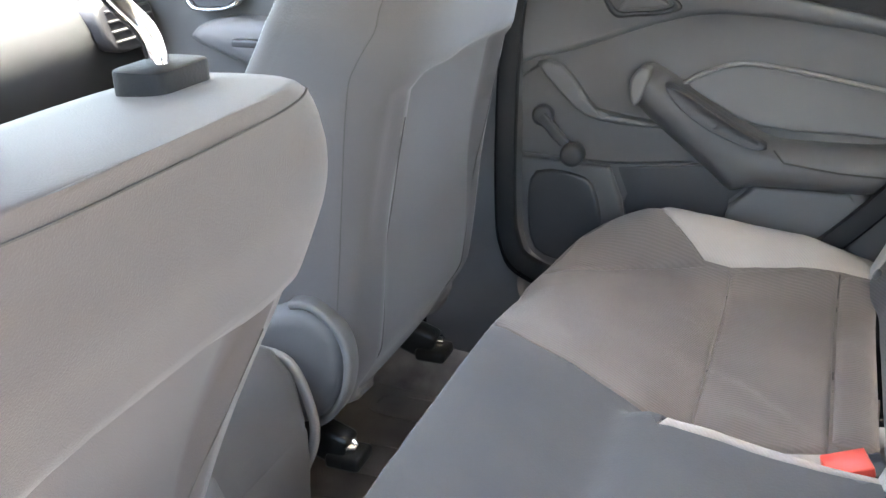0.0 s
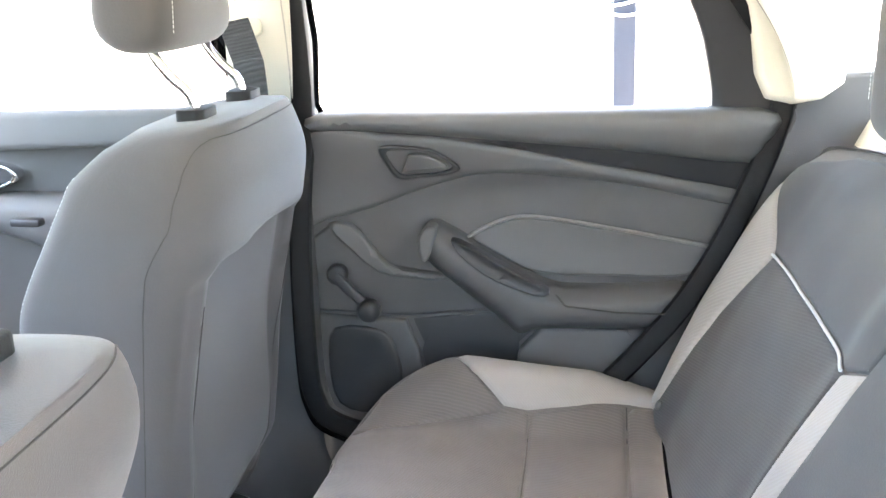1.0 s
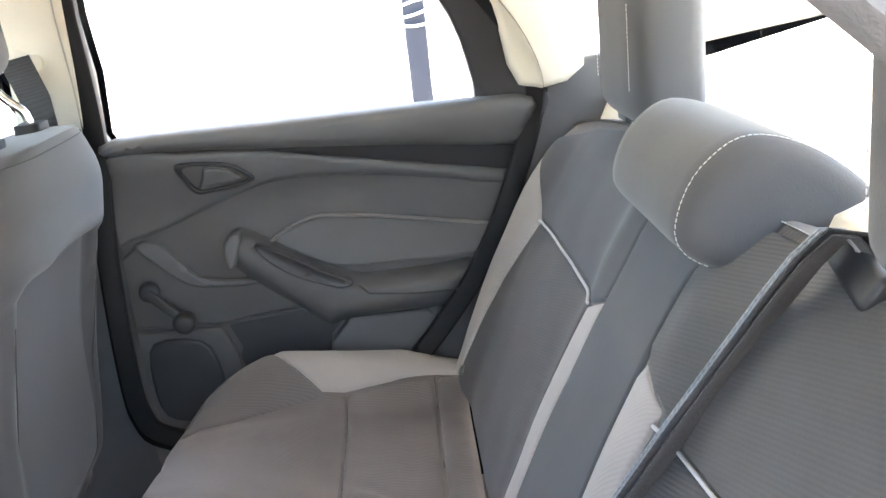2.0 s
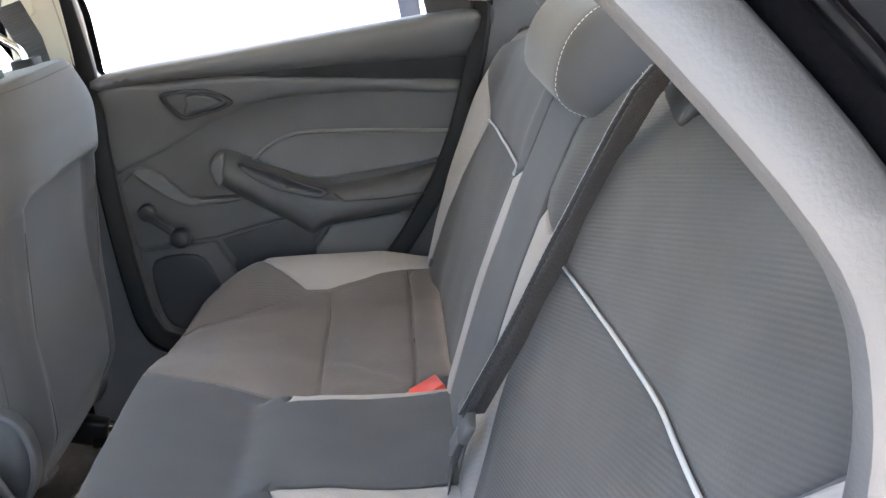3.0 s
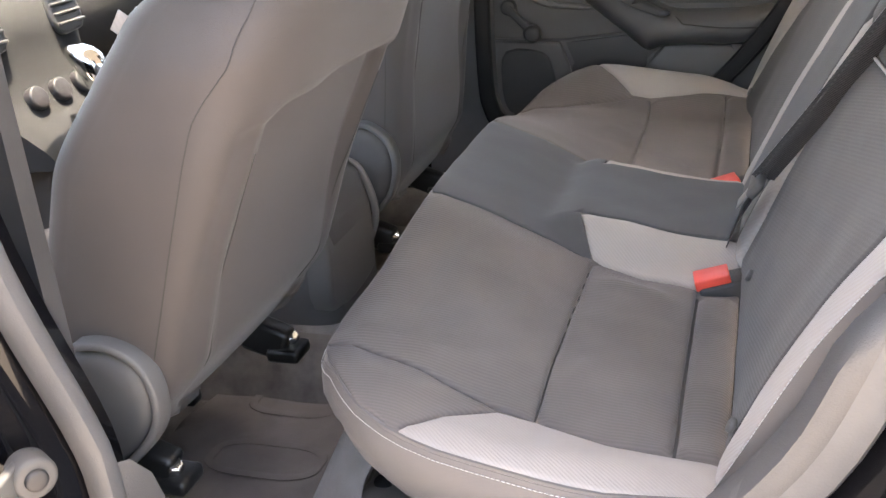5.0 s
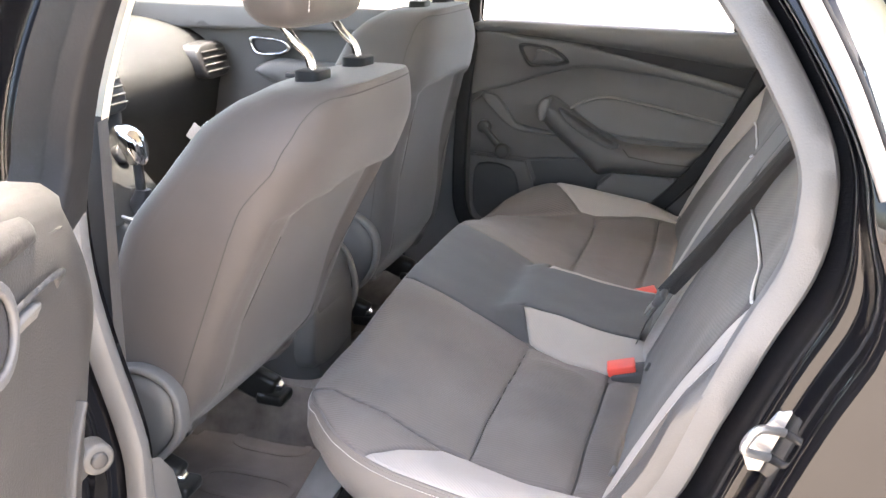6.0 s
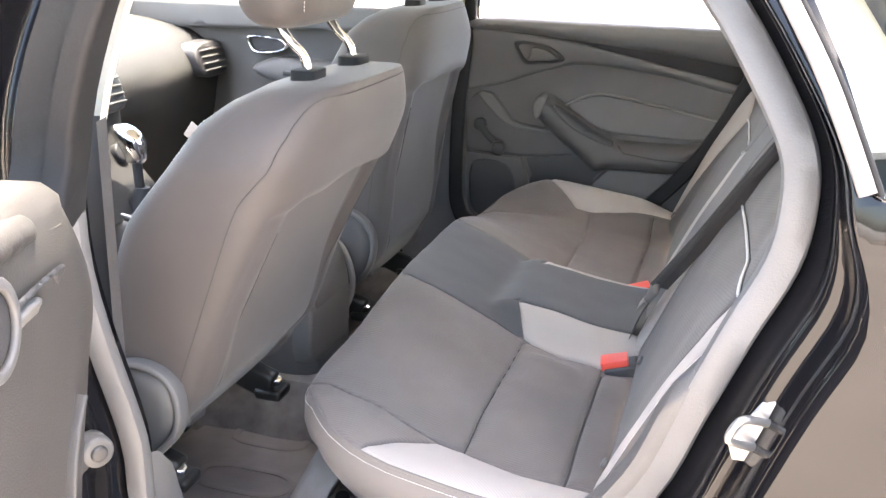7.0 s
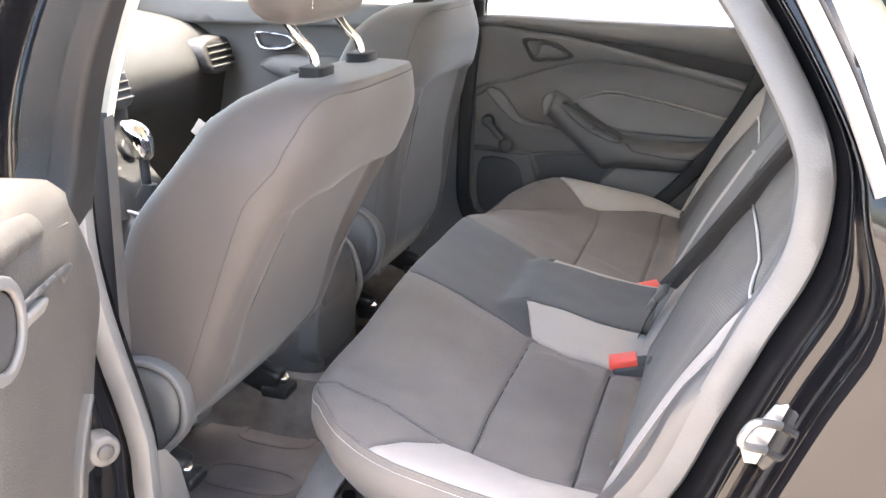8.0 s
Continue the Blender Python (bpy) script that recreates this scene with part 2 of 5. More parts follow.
def sweep(name, path, profile, material, parent, closed=False, up=(0, 0, 1), label="", caps=True, taper=None):
    """The closed outline profile (side, up) carried along path."""
    pts = [Vector(p) for p in path]
    n, m = len(pts), len(profile)
    co, fc = [], []
    u = Vector(up).normalized()
    for i, p in enumerate(pts):
        a = pts[i - 1] if (i or closed) else p
        b = pts[(i + 1) % n] if (i < n - 1 or closed) else p
        t = (b - a).normalized()
        u = (u - t * u.dot(t))
        u = u.normalized() if u.length > 1e-4 else t.orthogonal().normalized()
        s = t.cross(u)
        k = taper[i] if taper else 1.0
        co += [tuple(p + s * q[0] * k + u * q[1] * k) for q in profile]
    for i in range(n if closed else n - 1):
        j = (i + 1) % n
        fc += [(i * m + k, i * m + (k + 1) % m, j * m + (k + 1) % m, j * m + k) for k in range(m)]
    if caps and not closed:
        fc += [tuple(range(m))[::-1], tuple((n - 1) * m + k for k in range(m))]
    me = bpy.data.meshes.new(name)
    me.from_pydata(co, [], fc)
    bm = bmesh.new()
    bm.from_mesh(me)
    bmesh.ops.recalc_face_normals(bm, faces=bm.faces)
    bm.to_mesh(me)
    bm.free()
    return sharpen(link(name, me, material, parent, label), 45)


def ring(r, n=10, sx=1.0, sy=1.0):
    return [(r * sx * math.cos(2 * math.pi * k / n), r * sy * math.sin(2 * math.pi * k / n)) for k in range(n)]


def rounded(w, h, r, n=3):
    """A rounded rectangle about the origin."""
    out = []
    for cx, cy, a in ((w / 2 - r, h / 2 - r, 0), (r - w / 2, h / 2 - r, 90), (r - w / 2, r - h / 2, 180), (w / 2 - r, r - h / 2, 270)):
        out += [(cx + r * math.cos(radians(a + 90 * k / n)), cy + r * math.sin(radians(a + 90 * k / n))) for k in range(n + 1)]
    return out


def loft(name, rows, material, parent, closed=True, cap=True, label="", angle=50):
    """A skin over rows of points, each row as long as the others."""
    n, m = len(rows), len(rows[0])
    co = [tuple(p) for r in rows for p in r]
    fc = []
    for i in range(n - 1):
        for k in range(m if closed else m - 1):
            fc.append((i * m + k, i * m + (k + 1) % m, (i + 1) * m + (k + 1) % m, (i + 1) * m + k))
    if cap and closed:
        fc += [tuple(range(m))[::-1], tuple((n - 1) * m + k for k in range(m))]
    me = bpy.data.meshes.new(name)
    me.from_pydata(co, [], fc)
    if closed:
        bm = bmesh.new()
        bm.from_mesh(me)
        bmesh.ops.recalc_face_normals(bm, faces=bm.faces)
        bm.to_mesh(me)
        bm.free()
    return sharpen(link(name, me, material, parent, label), angle)


def block(name, size, at, material, parent, bevel=0.004, turn=None, label=""):
    bm = bmesh.new()
    bmesh.ops.create_cube(bm, size=1)
    bmesh.ops.scale(bm, vec=size, verts=bm.verts)
    bmesh.ops.bevel(bm, geom=bm.edges[:] + bm.verts[:], offset=bevel, segments=2, profile=0.5, affect="EDGES")
    m = Matrix.Translation(at) @ (turn or Matrix())
    bmesh.ops.transform(bm, matrix=m, verts=bm.verts)
    return part(name, bm, material, parent, label)


def disc(name, r, depth, at, axis, material, parent, bevel=0.003, n=24, label=""):
    bm = bmesh.new()
    bmesh.ops.create_cone(bm, cap_ends=True, segments=n, radius1=r, radius2=r, depth=depth)
    rim = [e for e in bm.edges if len(e.link_faces) == 2 and any(len(f.verts) > 4 for f in e.link_faces)]
    bmesh.ops.bevel(bm, geom=rim, offset=bevel, segments=3, profile=0.5, affect="EDGES")
    q = Vector((0, 0, 1)).rotation_difference(Vector(axis).normalized()).to_matrix().to_4x4()
    bmesh.ops.transform(bm, matrix=Matrix.Translation(at) @ q, verts=bm.verts)
    return sharpen(part(name, bm, material, parent, label), 40)


def stitches(name, path, material, parent, gap=0.0052, long=0.0036, w=0.0005):
    """A row of short raised threads along path."""
    pts = [Vector(p) for p in path]
    co, fc, run, want = [], [], 0.0, 0.0
    for a, b in zip(pts, pts[1:]):
        seg = (b - a).length
        if seg < 1e-6:
            continue
        t = (b - a) / seg
        s = t.orthogonal().normalized()
        u = t.cross(s)
        while want < run + seg:
            p = a + t * (want - run)
            q = p + t * long
            k = len(co)
            for e in (p, q):
                co += [tuple(e + s * w), tuple(e + u * w), tuple(e - s * w), tuple(e - u * w)]
            fc += [(k + i, k + (i + 1) % 4, k + 4 + (i + 1) % 4, k + 4 + i) for i in range(4)] + [(k + 3, k + 2, k + 1, k), (k + 4, k + 5, k + 6, k + 7)]
            want += gap
        run += seg
    me = bpy.data.meshes.new(name)
    me.from_pydata(co, [], fc)
    return link(name, me, material, parent)


def mirror(pts):
    return [(u, -v) for u, v in pts]


# ---- the setting ----
bm = bmesh.new()
bmesh.ops.create_grid(bm, x_segments=40, y_segments=40, size=60)
for v in bm.verts:
    v.co.z = 0.02 * noise.noise(v.co * 0.15) - 0.02
tagged(part("ground", bm, CONCRETE, None), "pale sunlit concrete yard under the parked car", "ground", kind="structure")


def yard_wall(name, x, y, sx, sy, h):
    bm = bmesh.new()
    bmesh.ops.create_cube(bm, size=1)
    bmesh.ops.scale(bm, vec=(sx, sy, h), verts=bm.verts)
    bmesh.ops.translate(bm, vec=(x, y, h / 2 - 0.05), verts=bm.verts)
    return tagged(part(name, bm, WALL_WHITE, None), "whitewashed wall added round the yard", "wall", kind="structure")


# Both walls are added; the near one, out of view, brightens paint reflections.
yard_wall("wall_far", 0, 16, 50, 0.3, 3.2)
yard_wall("bounce_wall_near", 0, -13, 50, 0.3, 1.1)


def lean(z):
    """How far the side of the body leans inwards at a height."""
    return 0.15 * float(step01(0.98, 1.45, z))


OPENING = {
    -1: [(-0.340, 0.62), (-0.357, 0.75), (-0.370, 0.88), (-0.368, 1.02), (-0.350, 1.15), (-0.315, 1.27), (-0.26, 1.34), (-0.18, 1.37), (-0.06, 1.378), (0.07, 1.362),
         (0.16, 1.322), (0.238, 1.25), (0.305, 1.178), (0.352, 1.112), (0.386, 1.05), (0.392, 1.0), (0.384, 0.945), (0.354, 0.875), (0.322, 0.79), (0.282, 0.68), (0.20, 0.565), (0.11, 0.515),
         (0.03, 0.480), (-0.12, 0.455), (-0.24, 0.455), (-0.31, 0.48), (-0.338, 0.53)],
    1: [(-0.345, 0.60), (-0.345, 0.72), (-0.338, 0.86), (-0.322, 1.0), (-0.312, 1.12), (-0.30, 1.24), (-0.27, 1.33), (-0.20, 1.37), (-0.06, 1.378), (0.07, 1.362),
        (0.16, 1.322), (0.24, 1.26), (0.315, 1.17), (0.36, 1.10), (0.382, 1.03), (0.368, 0.96), (0.338, 0.88), (0.302, 0.80), (0.255, 0.72), (0.205, 0.655), (0.155, 0.60),
        (0.09, 0.54), (0.0, 0.505), (-0.12, 0.485), (-0.24, 0.485), (-0.315, 0.51), (-0.338, 0.55)],
}


def belly(z):
    """How far the side of the body swells between sill and waist."""
    return 0.045 * float(step01(0.55, 0.88, z))


def opening(side, grow=0.0):
    """The outline of a rear door opening, grown outwards; side is -1 for the driver's side."""
    pts = smooth_poly(OPENING[side], per=4)
    out = []
    for i, p in enumerate(pts):
        a, b = pts[i - 2], pts[(i + 2) % len(pts)]
        tx, tz = b[0] - a[0], b[1] - a[1]
        m = math.hypot(tx, tz)
        g = grow
        if side < 0 and grow > 0.02 and p[0] > 0:
            g = 0.02 + (grow - 0.02) * (1 - 0.85 * float(step01(0.93, 1.03, p[1])))
        out.append((p[0] - g * tz / m, p[1] + g * tx / m))
    return out


def body_ring(side, rows, name, material, parent):
    return loft(name, [[(x, side * (y + k * (belly(z) if side < 0 else 0.0) - lean(z)), z) for x, z in opening(side, g)] for g, y, k in rows], material, parent, closed=True, cap=False, angle=60)


car_body = thing("car_body", "black glossy sedan body with dusty door frame", "car body", kind="structure")
body_ring(-1, [(0.004, 0.700, 1), (0.012, 0.742, 1), (0.024, 0.756, 1), (0.029, 0.772, 1), (0.030, 0.790, 0.8), (0.034, 0.806, 0.7), (0.041, 0.812, 0.6), (0.046, 0.811, 0.6), (0.049, 0.818, 0.5),
               (0.051, 0.834, 0.4), (0.053, 0.858, 0.2), (0.056, 0.880, 0.1), (0.060, 0.890, 0), (0.066, 0.894, 0)], "door_frame", PAINT, car_body)
body_ring(1, [(0.004, 0.660, 0), (0.012, 0.70, 0), (0.028, 0.72, 0), (0.036, 0.76, 0)], "door_frame", PAINT, car_body)


def side_y(z):
    return 0.893 - lean(z) - 0.03 * float(step01(0.6, 0.25, z))


SIDE = [(-2.05, 0.32), (-2.15, 0.6), (-2.0, 0.82), (-1.5, 0.97), (-1.2, 1.03), (-0.95, 1.2), (-0.7, 1.37), (-0.3, 1.455), (0.2, 1.45), (0.6, 1.34), (0.95, 1.15),
        (1.25, 1.08), (1.7, 1.06), (1.95, 0.95), (2.02, 0.6), (1.9, 0.3), (1.45, 0.3), (1.4, 0.5), (1.25, 0.63), (1.0, 0.63), (0.85, 0.5), (0.8, 0.3), (0.2, 0.22),
        (-0.8, 0.22), (-1.2, 0.3), (-1.25, 0.5), (-1.4, 0.63), (-1.65, 0.63), (-1.8, 0.5), (-1.85, 0.3)]
FRONT_WINDOW = smooth_poly([(-1.15, 1.0), (-0.53, 1.0), (-0.51, 1.1), (-0.49, 1.3), (-0.52, 1.345), (-0.66, 1.33), (-0.85, 1.21), (-1.05, 1.09)], per=3)
REAR_WINDOW = smooth_poly([(-0.30, 0.985), (-0.1, 0.985), (0.12, 0.985), (0.27, 0.985), (0.272, 1.08), (0.235, 1.18), (0.16, 1.27), (0.05, 1.325), (-0.12, 1.34), (-0.25, 1.335), (-0.295, 1.25), (-0.305, 1.12)], per=3)
QUARTER_WINDOW = [(0.315, 1.27), (0.37, 1.19), (0.404, 1.128), (0.424, 1.082), (0.443, 1.036), (0.62, 1.05), (0.80, 1.08), (0.72, 1.18), (0.58, 1.29), (0.44, 1.33), (0.36, 1.32)]
pillow("side_panel", SIDE, lambda x, z, h: (x, -side_y(z) - h, z), PAINT, car_body, r=0.004, depth=0.02, step=0.09,
       holes=[opening(-1, 0.062), FRONT_WINDOW, QUARTER_WINDOW], label="glossy black paint reflecting the yard")
pillow("side_panel", SIDE, lambda x, z, h: (x, side_y(z) + h, z), PAINT, car_body, r=0.004, depth=0.02, step=0.09, holes=[[(-0.02 + 1.09 * (x + 0.02), 1.16 + 1.10 * (z - 1.16)) for x, z in REAR_WINDOW], FRONT_WINDOW, QUARTER_WINDOW])


def across(name, line, half, material, parent, camber=0.03, label="", thick=0.006):
    """A body sheet across the car along a line of (x, z)."""
    rows = []
    for (x, z), w in zip(line, half):
        rows.append([(x, w * k / 8, z + camber * (1 - (k / 8) ** 2)) for k in range(-8, 9)])
    ob = loft(name, rows, material, parent, closed=False, label=label)
    sol = ob.modifiers.new("thick", "SOLIDIFY")
    sol.thickness = thick
    return ob


across("roof", [(-0.80, 1.355), (-0.5, 1.42), (-0.2, 1.45), (0.2, 1.445), (0.5, 1.395), (0.64, 1.345)], [0.74, 0.745, 0.745, 0.745, 0.75, 0.75], PAINT, car_body)
across("bonnet", [(-2.1, 0.72), (-1.9, 0.86), (-1.6, 0.95), (-1.25, 1.01)], [0.80, 0.86, 0.88, 0.88], PAINT, car_body)
across("boot_lid", [(0.95, 1.13), (1.25, 1.08), (1.7, 1.06), (1.97, 0.95), (2.03, 0.6)], [0.86, 0.88, 0.87, 0.87, 0.88], PAINT, car_body, camber=0.015)
across("front_panel", [(-2.1, 0.72), (-2.17, 0.5), (-2.1, 0.25)], [0.80, 0.86, 0.86], PAINT, car_body, camber=0.0)
across("underbody", [(-2.1, 0.23), (0.0, 0.215), (1.95, 0.25)], [0.87, 0.86, 0.87], PLASTIC_DARK, car_body, camber=0.0)

windscreen = across("windscreen", [(-1.25, 1.02), (-1.03, 1.19), (-0.80, 1.355)], [0.80, 0.78, 0.74], GLASS, None, camber=0.03, thick=0.004)
tagged(windscreen, "clear curved windscreen glass", "windscreen", kind="structure")
rear_glass = across("rear_window", [(0.64, 1.345), (0.80, 1.25), (0.95, 1.13)], [0.74, 0.78, 0.80], GLASS, None, camber=0.03, thick=0.004)
tagged(rear_glass, "clear sloping rear window glass", "rear window", kind="structure")
for ob in (windscreen, rear_glass):
    ob.visible_shadow = False

for sg in (-1, 1):
    q = pillow("quarter_window", QUARTER_WINDOW, lambda x, z, h, sg=sg: (x, sg * (side_y(z) - 0.012 + h), z), GLASS, None, r=0.001, depth=0.003, step=0.1)
    q.visible_shadow = False
    tagged(q, "small fixed quarter window behind the rear door", "quarter window", kind="structure")

edge = smooth_poly([(0.300, 1.268), (0.350, 1.190), (0.388, 1.128), (0.410, 1.084), (0.430, 1.040)], closed=False, per=4)
sweep("window_trim", [(x, -side_y(z) - 0.004, z) for x, z in edge], rounded(0.014, 0.012, 0.004), TRIM_GREY, car_body, up=(0, 1, 0), label="pale grey rubber trim of the quarter window")
sweep("window_trim_edge", [(x + 0.010, -side_y(z) - 0.003, z) for x, z in edge], rounded(0.005, 0.010, 0.002), RUBBER_BLACK, car_body, up=(0, 1, 0))

# floor, tunnel and heel board in one carpet
def floor_z(x, y):
    z = 0.275 + 0.115 * float(step01(0.15, 0.085, abs(y)))
    z += 0.15 * float(step01(-0.26, -0.18, x)) * float(step01(0.56, 0.44, abs(y)))
    z += 0.07 * float(step01(0.60, 0.72, abs(y))) + 0.30 * float(step01(-1.15, -1.4, x))
    return z + 0.004 * noise.noise(Vector((x * 9, y * 9, 0)))


nx, ny = 70, 80
rows = [[(-1.5 + 1.75 * i / nx, -0.72 + 1.44 * j / ny, floor_z(-1.5 + 1.75 * i / nx, -0.72 + 1.44 * j / ny)) for j in range(ny + 1)] for i in range(nx + 1)]
tagged(loft("floor", rows, CARPET, None, closed=False), "worn brown-black carpet over the floor and tunnel", "floor", kind="structure")

rows = [[(x, w * k / 10, z + 0.035 * (1 - (k / 10) ** 2)) for k in range(-10, 11)] for x, z, w in
        ((-0.80, 1.325, 0.66), (-0.70, 1.345, 0.66), (-0.5, 1.375, 0.64), (-0.2, 1.39, 0.63), (0.1, 1.385, 0.63), (0.35, 1.355, 0.64), (0.5, 1.345, 0.66), (0.64, 1.31, 0.68))]
tagged(loft("ceiling", rows, CREAM, None, closed=False), "pale cream cloth headliner", "headliner", kind="structure")


def door_seal(side, y):
    s = thing("door_seal", "grey rubber seal round the rear door opening", "door seal", "door seals", kind="structure")
    path = [(x, side * (y + (belly(z) if side < 0 else 0.0) - lean(z)), z) for x, z in opening(side, -0.004)]
    scale = 0.6
    prof = [(scale * a, scale * b) for a, b in [(-0.018, -0.02), (-0.012, -0.026), (0.006, -0.027), (0.016, -0.02), (0.019, -0.004), (0.013, 0.0), (0.018, 0.006), (0.016, 0.022), (0.004, 0.028), (-0.012, 0.025), (-0.018, 0.016)]]
    # the profile's flat side faces out of the opening
    sweep("rubber", path, prof, RUBBER if side < 0 else RUBBER_BLACK, s, closed=True, up=(1, 0, 0))
    return s


door_seal(-1, 0.742)
door_seal(1, 0.695)


# ---- rear doors ----
def rear_door(side, place, label, soft):
    """A rear door with its inner trim; place(x, d, z) gives the world from the distance d inwards."""
    door = thing("door_1" if side > 0 else "door_2", label, "car door", "rear doors", kind="structure")

    def base(x, z):
        return 0.055 * float(step01(0.88, 1.03, z)) + 0.012 * float(step01(0.60, 0.45, z))

    def on(off):
        return lambda x, z, h: place(x, base(x, z) + off + h, z)

    cut = 0.0 if side > 0 else 0.12
    pillow("inner_panel", [(-0.29 + cut, 1.01), (-0.335 + 0.6 * cut, 0.93), (-0.347 + 0.3 * cut, 0.86), (-0.352, 0.72), (-0.352, 0.58), (-0.33, 0.50), (-0.26, 0.47), (0.0, 0.475), (0.09, 0.52), (0.17, 0.60), (0.24, 0.68),
            (0.295, 0.77), (0.335, 0.87), (0.36, 0.95), (0.37, 1.01)], on(0.0), PLASTIC, door, r=0.006, depth=0.03, step=0.035)
    pillow("belt_trim", smooth_poly([(-0.285 + cut, 1.018), (-0.05, 1.02), (0.25, 1.018), (0.37, 1.01), (0.362, 0.965), (0.345, 0.932), (0.15, 0.955), (-0.09, 0.979), (-0.22, 0.990), (-0.305 + cut, 0.992)], per=3),
           on(0.020), soft, door, r=0.016, depth=0.03, step=0.02, puff=0.006, puff_width=0.03)
    # Dark strip stands in for the shade between belt trim and swoosh.
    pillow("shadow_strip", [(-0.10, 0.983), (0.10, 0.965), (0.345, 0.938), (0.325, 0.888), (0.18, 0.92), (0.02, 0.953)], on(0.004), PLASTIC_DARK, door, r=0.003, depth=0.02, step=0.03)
    if side > 0:
        pillow("swoosh_panel", smooth_poly([(-0.308 + cut, 0.990), (-0.2, 0.986), (-0.09, 0.976), (0.02, 0.955), (0.17, 0.922), (0.325, 0.89), (0.315, 0.866), (0.17, 0.896), (0.03, 0.914), (-0.05, 0.915),
                (-0.11, 0.902), (-0.18, 0.878), (-0.24, 0.856), (-0.30, 0.842), (-0.343, 0.838)], per=3), on(0.010), soft, door, r=0.012, depth=0.03, step=0.02, puff=0.005, puff_width=0.04)
    insert = smooth_poly([(-0.075, 0.815), (-0.05, 0.830), (0.0, 0.846), (0.06, 0.842), (0.16, 0.825), (0.29, 0.800), (0.262, 0.755), (0.15, 0.752), (0.03, 0.757), (-0.03, 0.785)], per=3)
    pillow("insert_pad", insert, on(0.008), PLASTIC_SOFT, door, r=0.006, depth=0.02, step=0.02, puff=-0.003, puff_width=0.03)
    line = [place(x, base(x, z) + 0.009, z) for x, z in smooth_poly([(-0.082, 0.812), (-0.05, 0.832), (0.0, 0.849), (0.06, 0.845), (0.16, 0.828), (0.29, 0.803)], closed=False, per=5)]
    sweep("piping", [Vector(p) + (Vector(place(0, 1, 0.8)) - Vector(place(0, 0, 0.8))) * 0.003 for p in line], ring(0.0030, 8), TRIM_GREY, door, label="pale moulded piping line")
    rest = smooth_poly([(-0.150, 0.822), (-0.132, 0.842), (-0.105, 0.834), (-0.03, 0.787), (0.045, 0.746), (0.10, 0.740), (0.19, 0.741), (0.258, 0.744), (0.232, 0.70), (0.20, 0.672), (0.12, 0.67),
                        (0.035, 0.668), (0.0, 0.660), (-0.04, 0.694), (-0.10, 0.742), (-0.145, 0.785)], per=3)
    arm = pillow("armrest", rest, on(0.035), PLASTIC, door, r=0.022, depth=0.04, step=0.016, puff=0.012, puff_width=0.03)
    slot = smooth_poly([(-0.098, 0.822), (-0.06, 0.807), (0.0, 0.770), (0.05, 0.742), (0.03, 0.735), (-0.03, 0.757), (-0.075, 0.788)], per=3)
    pillow("grip_recess", slot, on(0.058), PLASTIC_DARK, arm, r=0.004, depth=0.02, step=0.015, puff=-0.008, puff_width=0.012)
    pillow("grip_cap", smooth_poly([(-0.150, 0.822), (-0.136, 0.841), (-0.120, 0.838), (-0.128, 0.806), (-0.138, 0.786), (-0.147, 0.79)], per=3), on(0.048), PLASTIC_SOFT, arm, r=0.006, depth=0.02, step=0.012)
    seam = [place(x, base(x, z) + 0.0475, z) for x, z in ((0.06, 0.735), (0.075, 0.717), (0.15, 0.708), (0.235, 0.706))]
    sweep("armrest_joint", seam, ring(0.0015, 5), SEAM, arm)
    if side > 0:
        pillow("crank_plate", [(-0.345, 0.80), (-0.30, 0.832), (-0.262, 0.832), (-0.235, 0.80), (-0.208, 0.768), (-0.16, 0.760), (-0.10, 0.752), (-0.035, 0.698), (-0.04, 0.694), (-0.18, 0.68), (-0.347, 0.688)],
               on(0.006), PLASTIC, door, r=0.006, depth=0.02, step=0.03)
        pillow("pale_flange", smooth_poly([(-0.30, 0.836), (-0.262, 0.834), (-0.232, 0.80), (-0.205, 0.768), (-0.16, 0.758), (-0.10, 0.752), (-0.10, 0.745), (-0.17, 0.748), (-0.22, 0.757), (-0.26, 0.79)], per=2), on(0.016), PLASTIC_SOFT, door, r=0.004, depth=0.03, step=0.015)
        pillow("speaker_panel", [(-0.345, 0.684), (-0.182, 0.676), (-0.162, 0.625), (-0.15, 0.555), (-0.19, 0.50), (-0.30, 0.49), (-0.345, 0.56)], on(0.010), PLASTIC, door, r=0.006, depth=0.02, step=0.03)
        pillow("speaker_grille", smooth_poly([(-0.30, 0.662), (-0.22, 0.658), (-0.195, 0.61), (-0.195, 0.55), (-0.24, 0.515), (-0.30, 0.53), (-0.315, 0.6)], per=3), on(0.015), PLASTIC_DARK, door, r=0.006, depth=0.01, step=0.03)
        pillow("lower_panel", [(0.037, 0.669), (0.20, 0.668), (0.150, 0.61), (0.08, 0.53), (-0.02, 0.53), (0.0, 0.63)], on(0.016), PLASTIC_SOFT, door, r=0.006, depth=0.03, step=0.03)
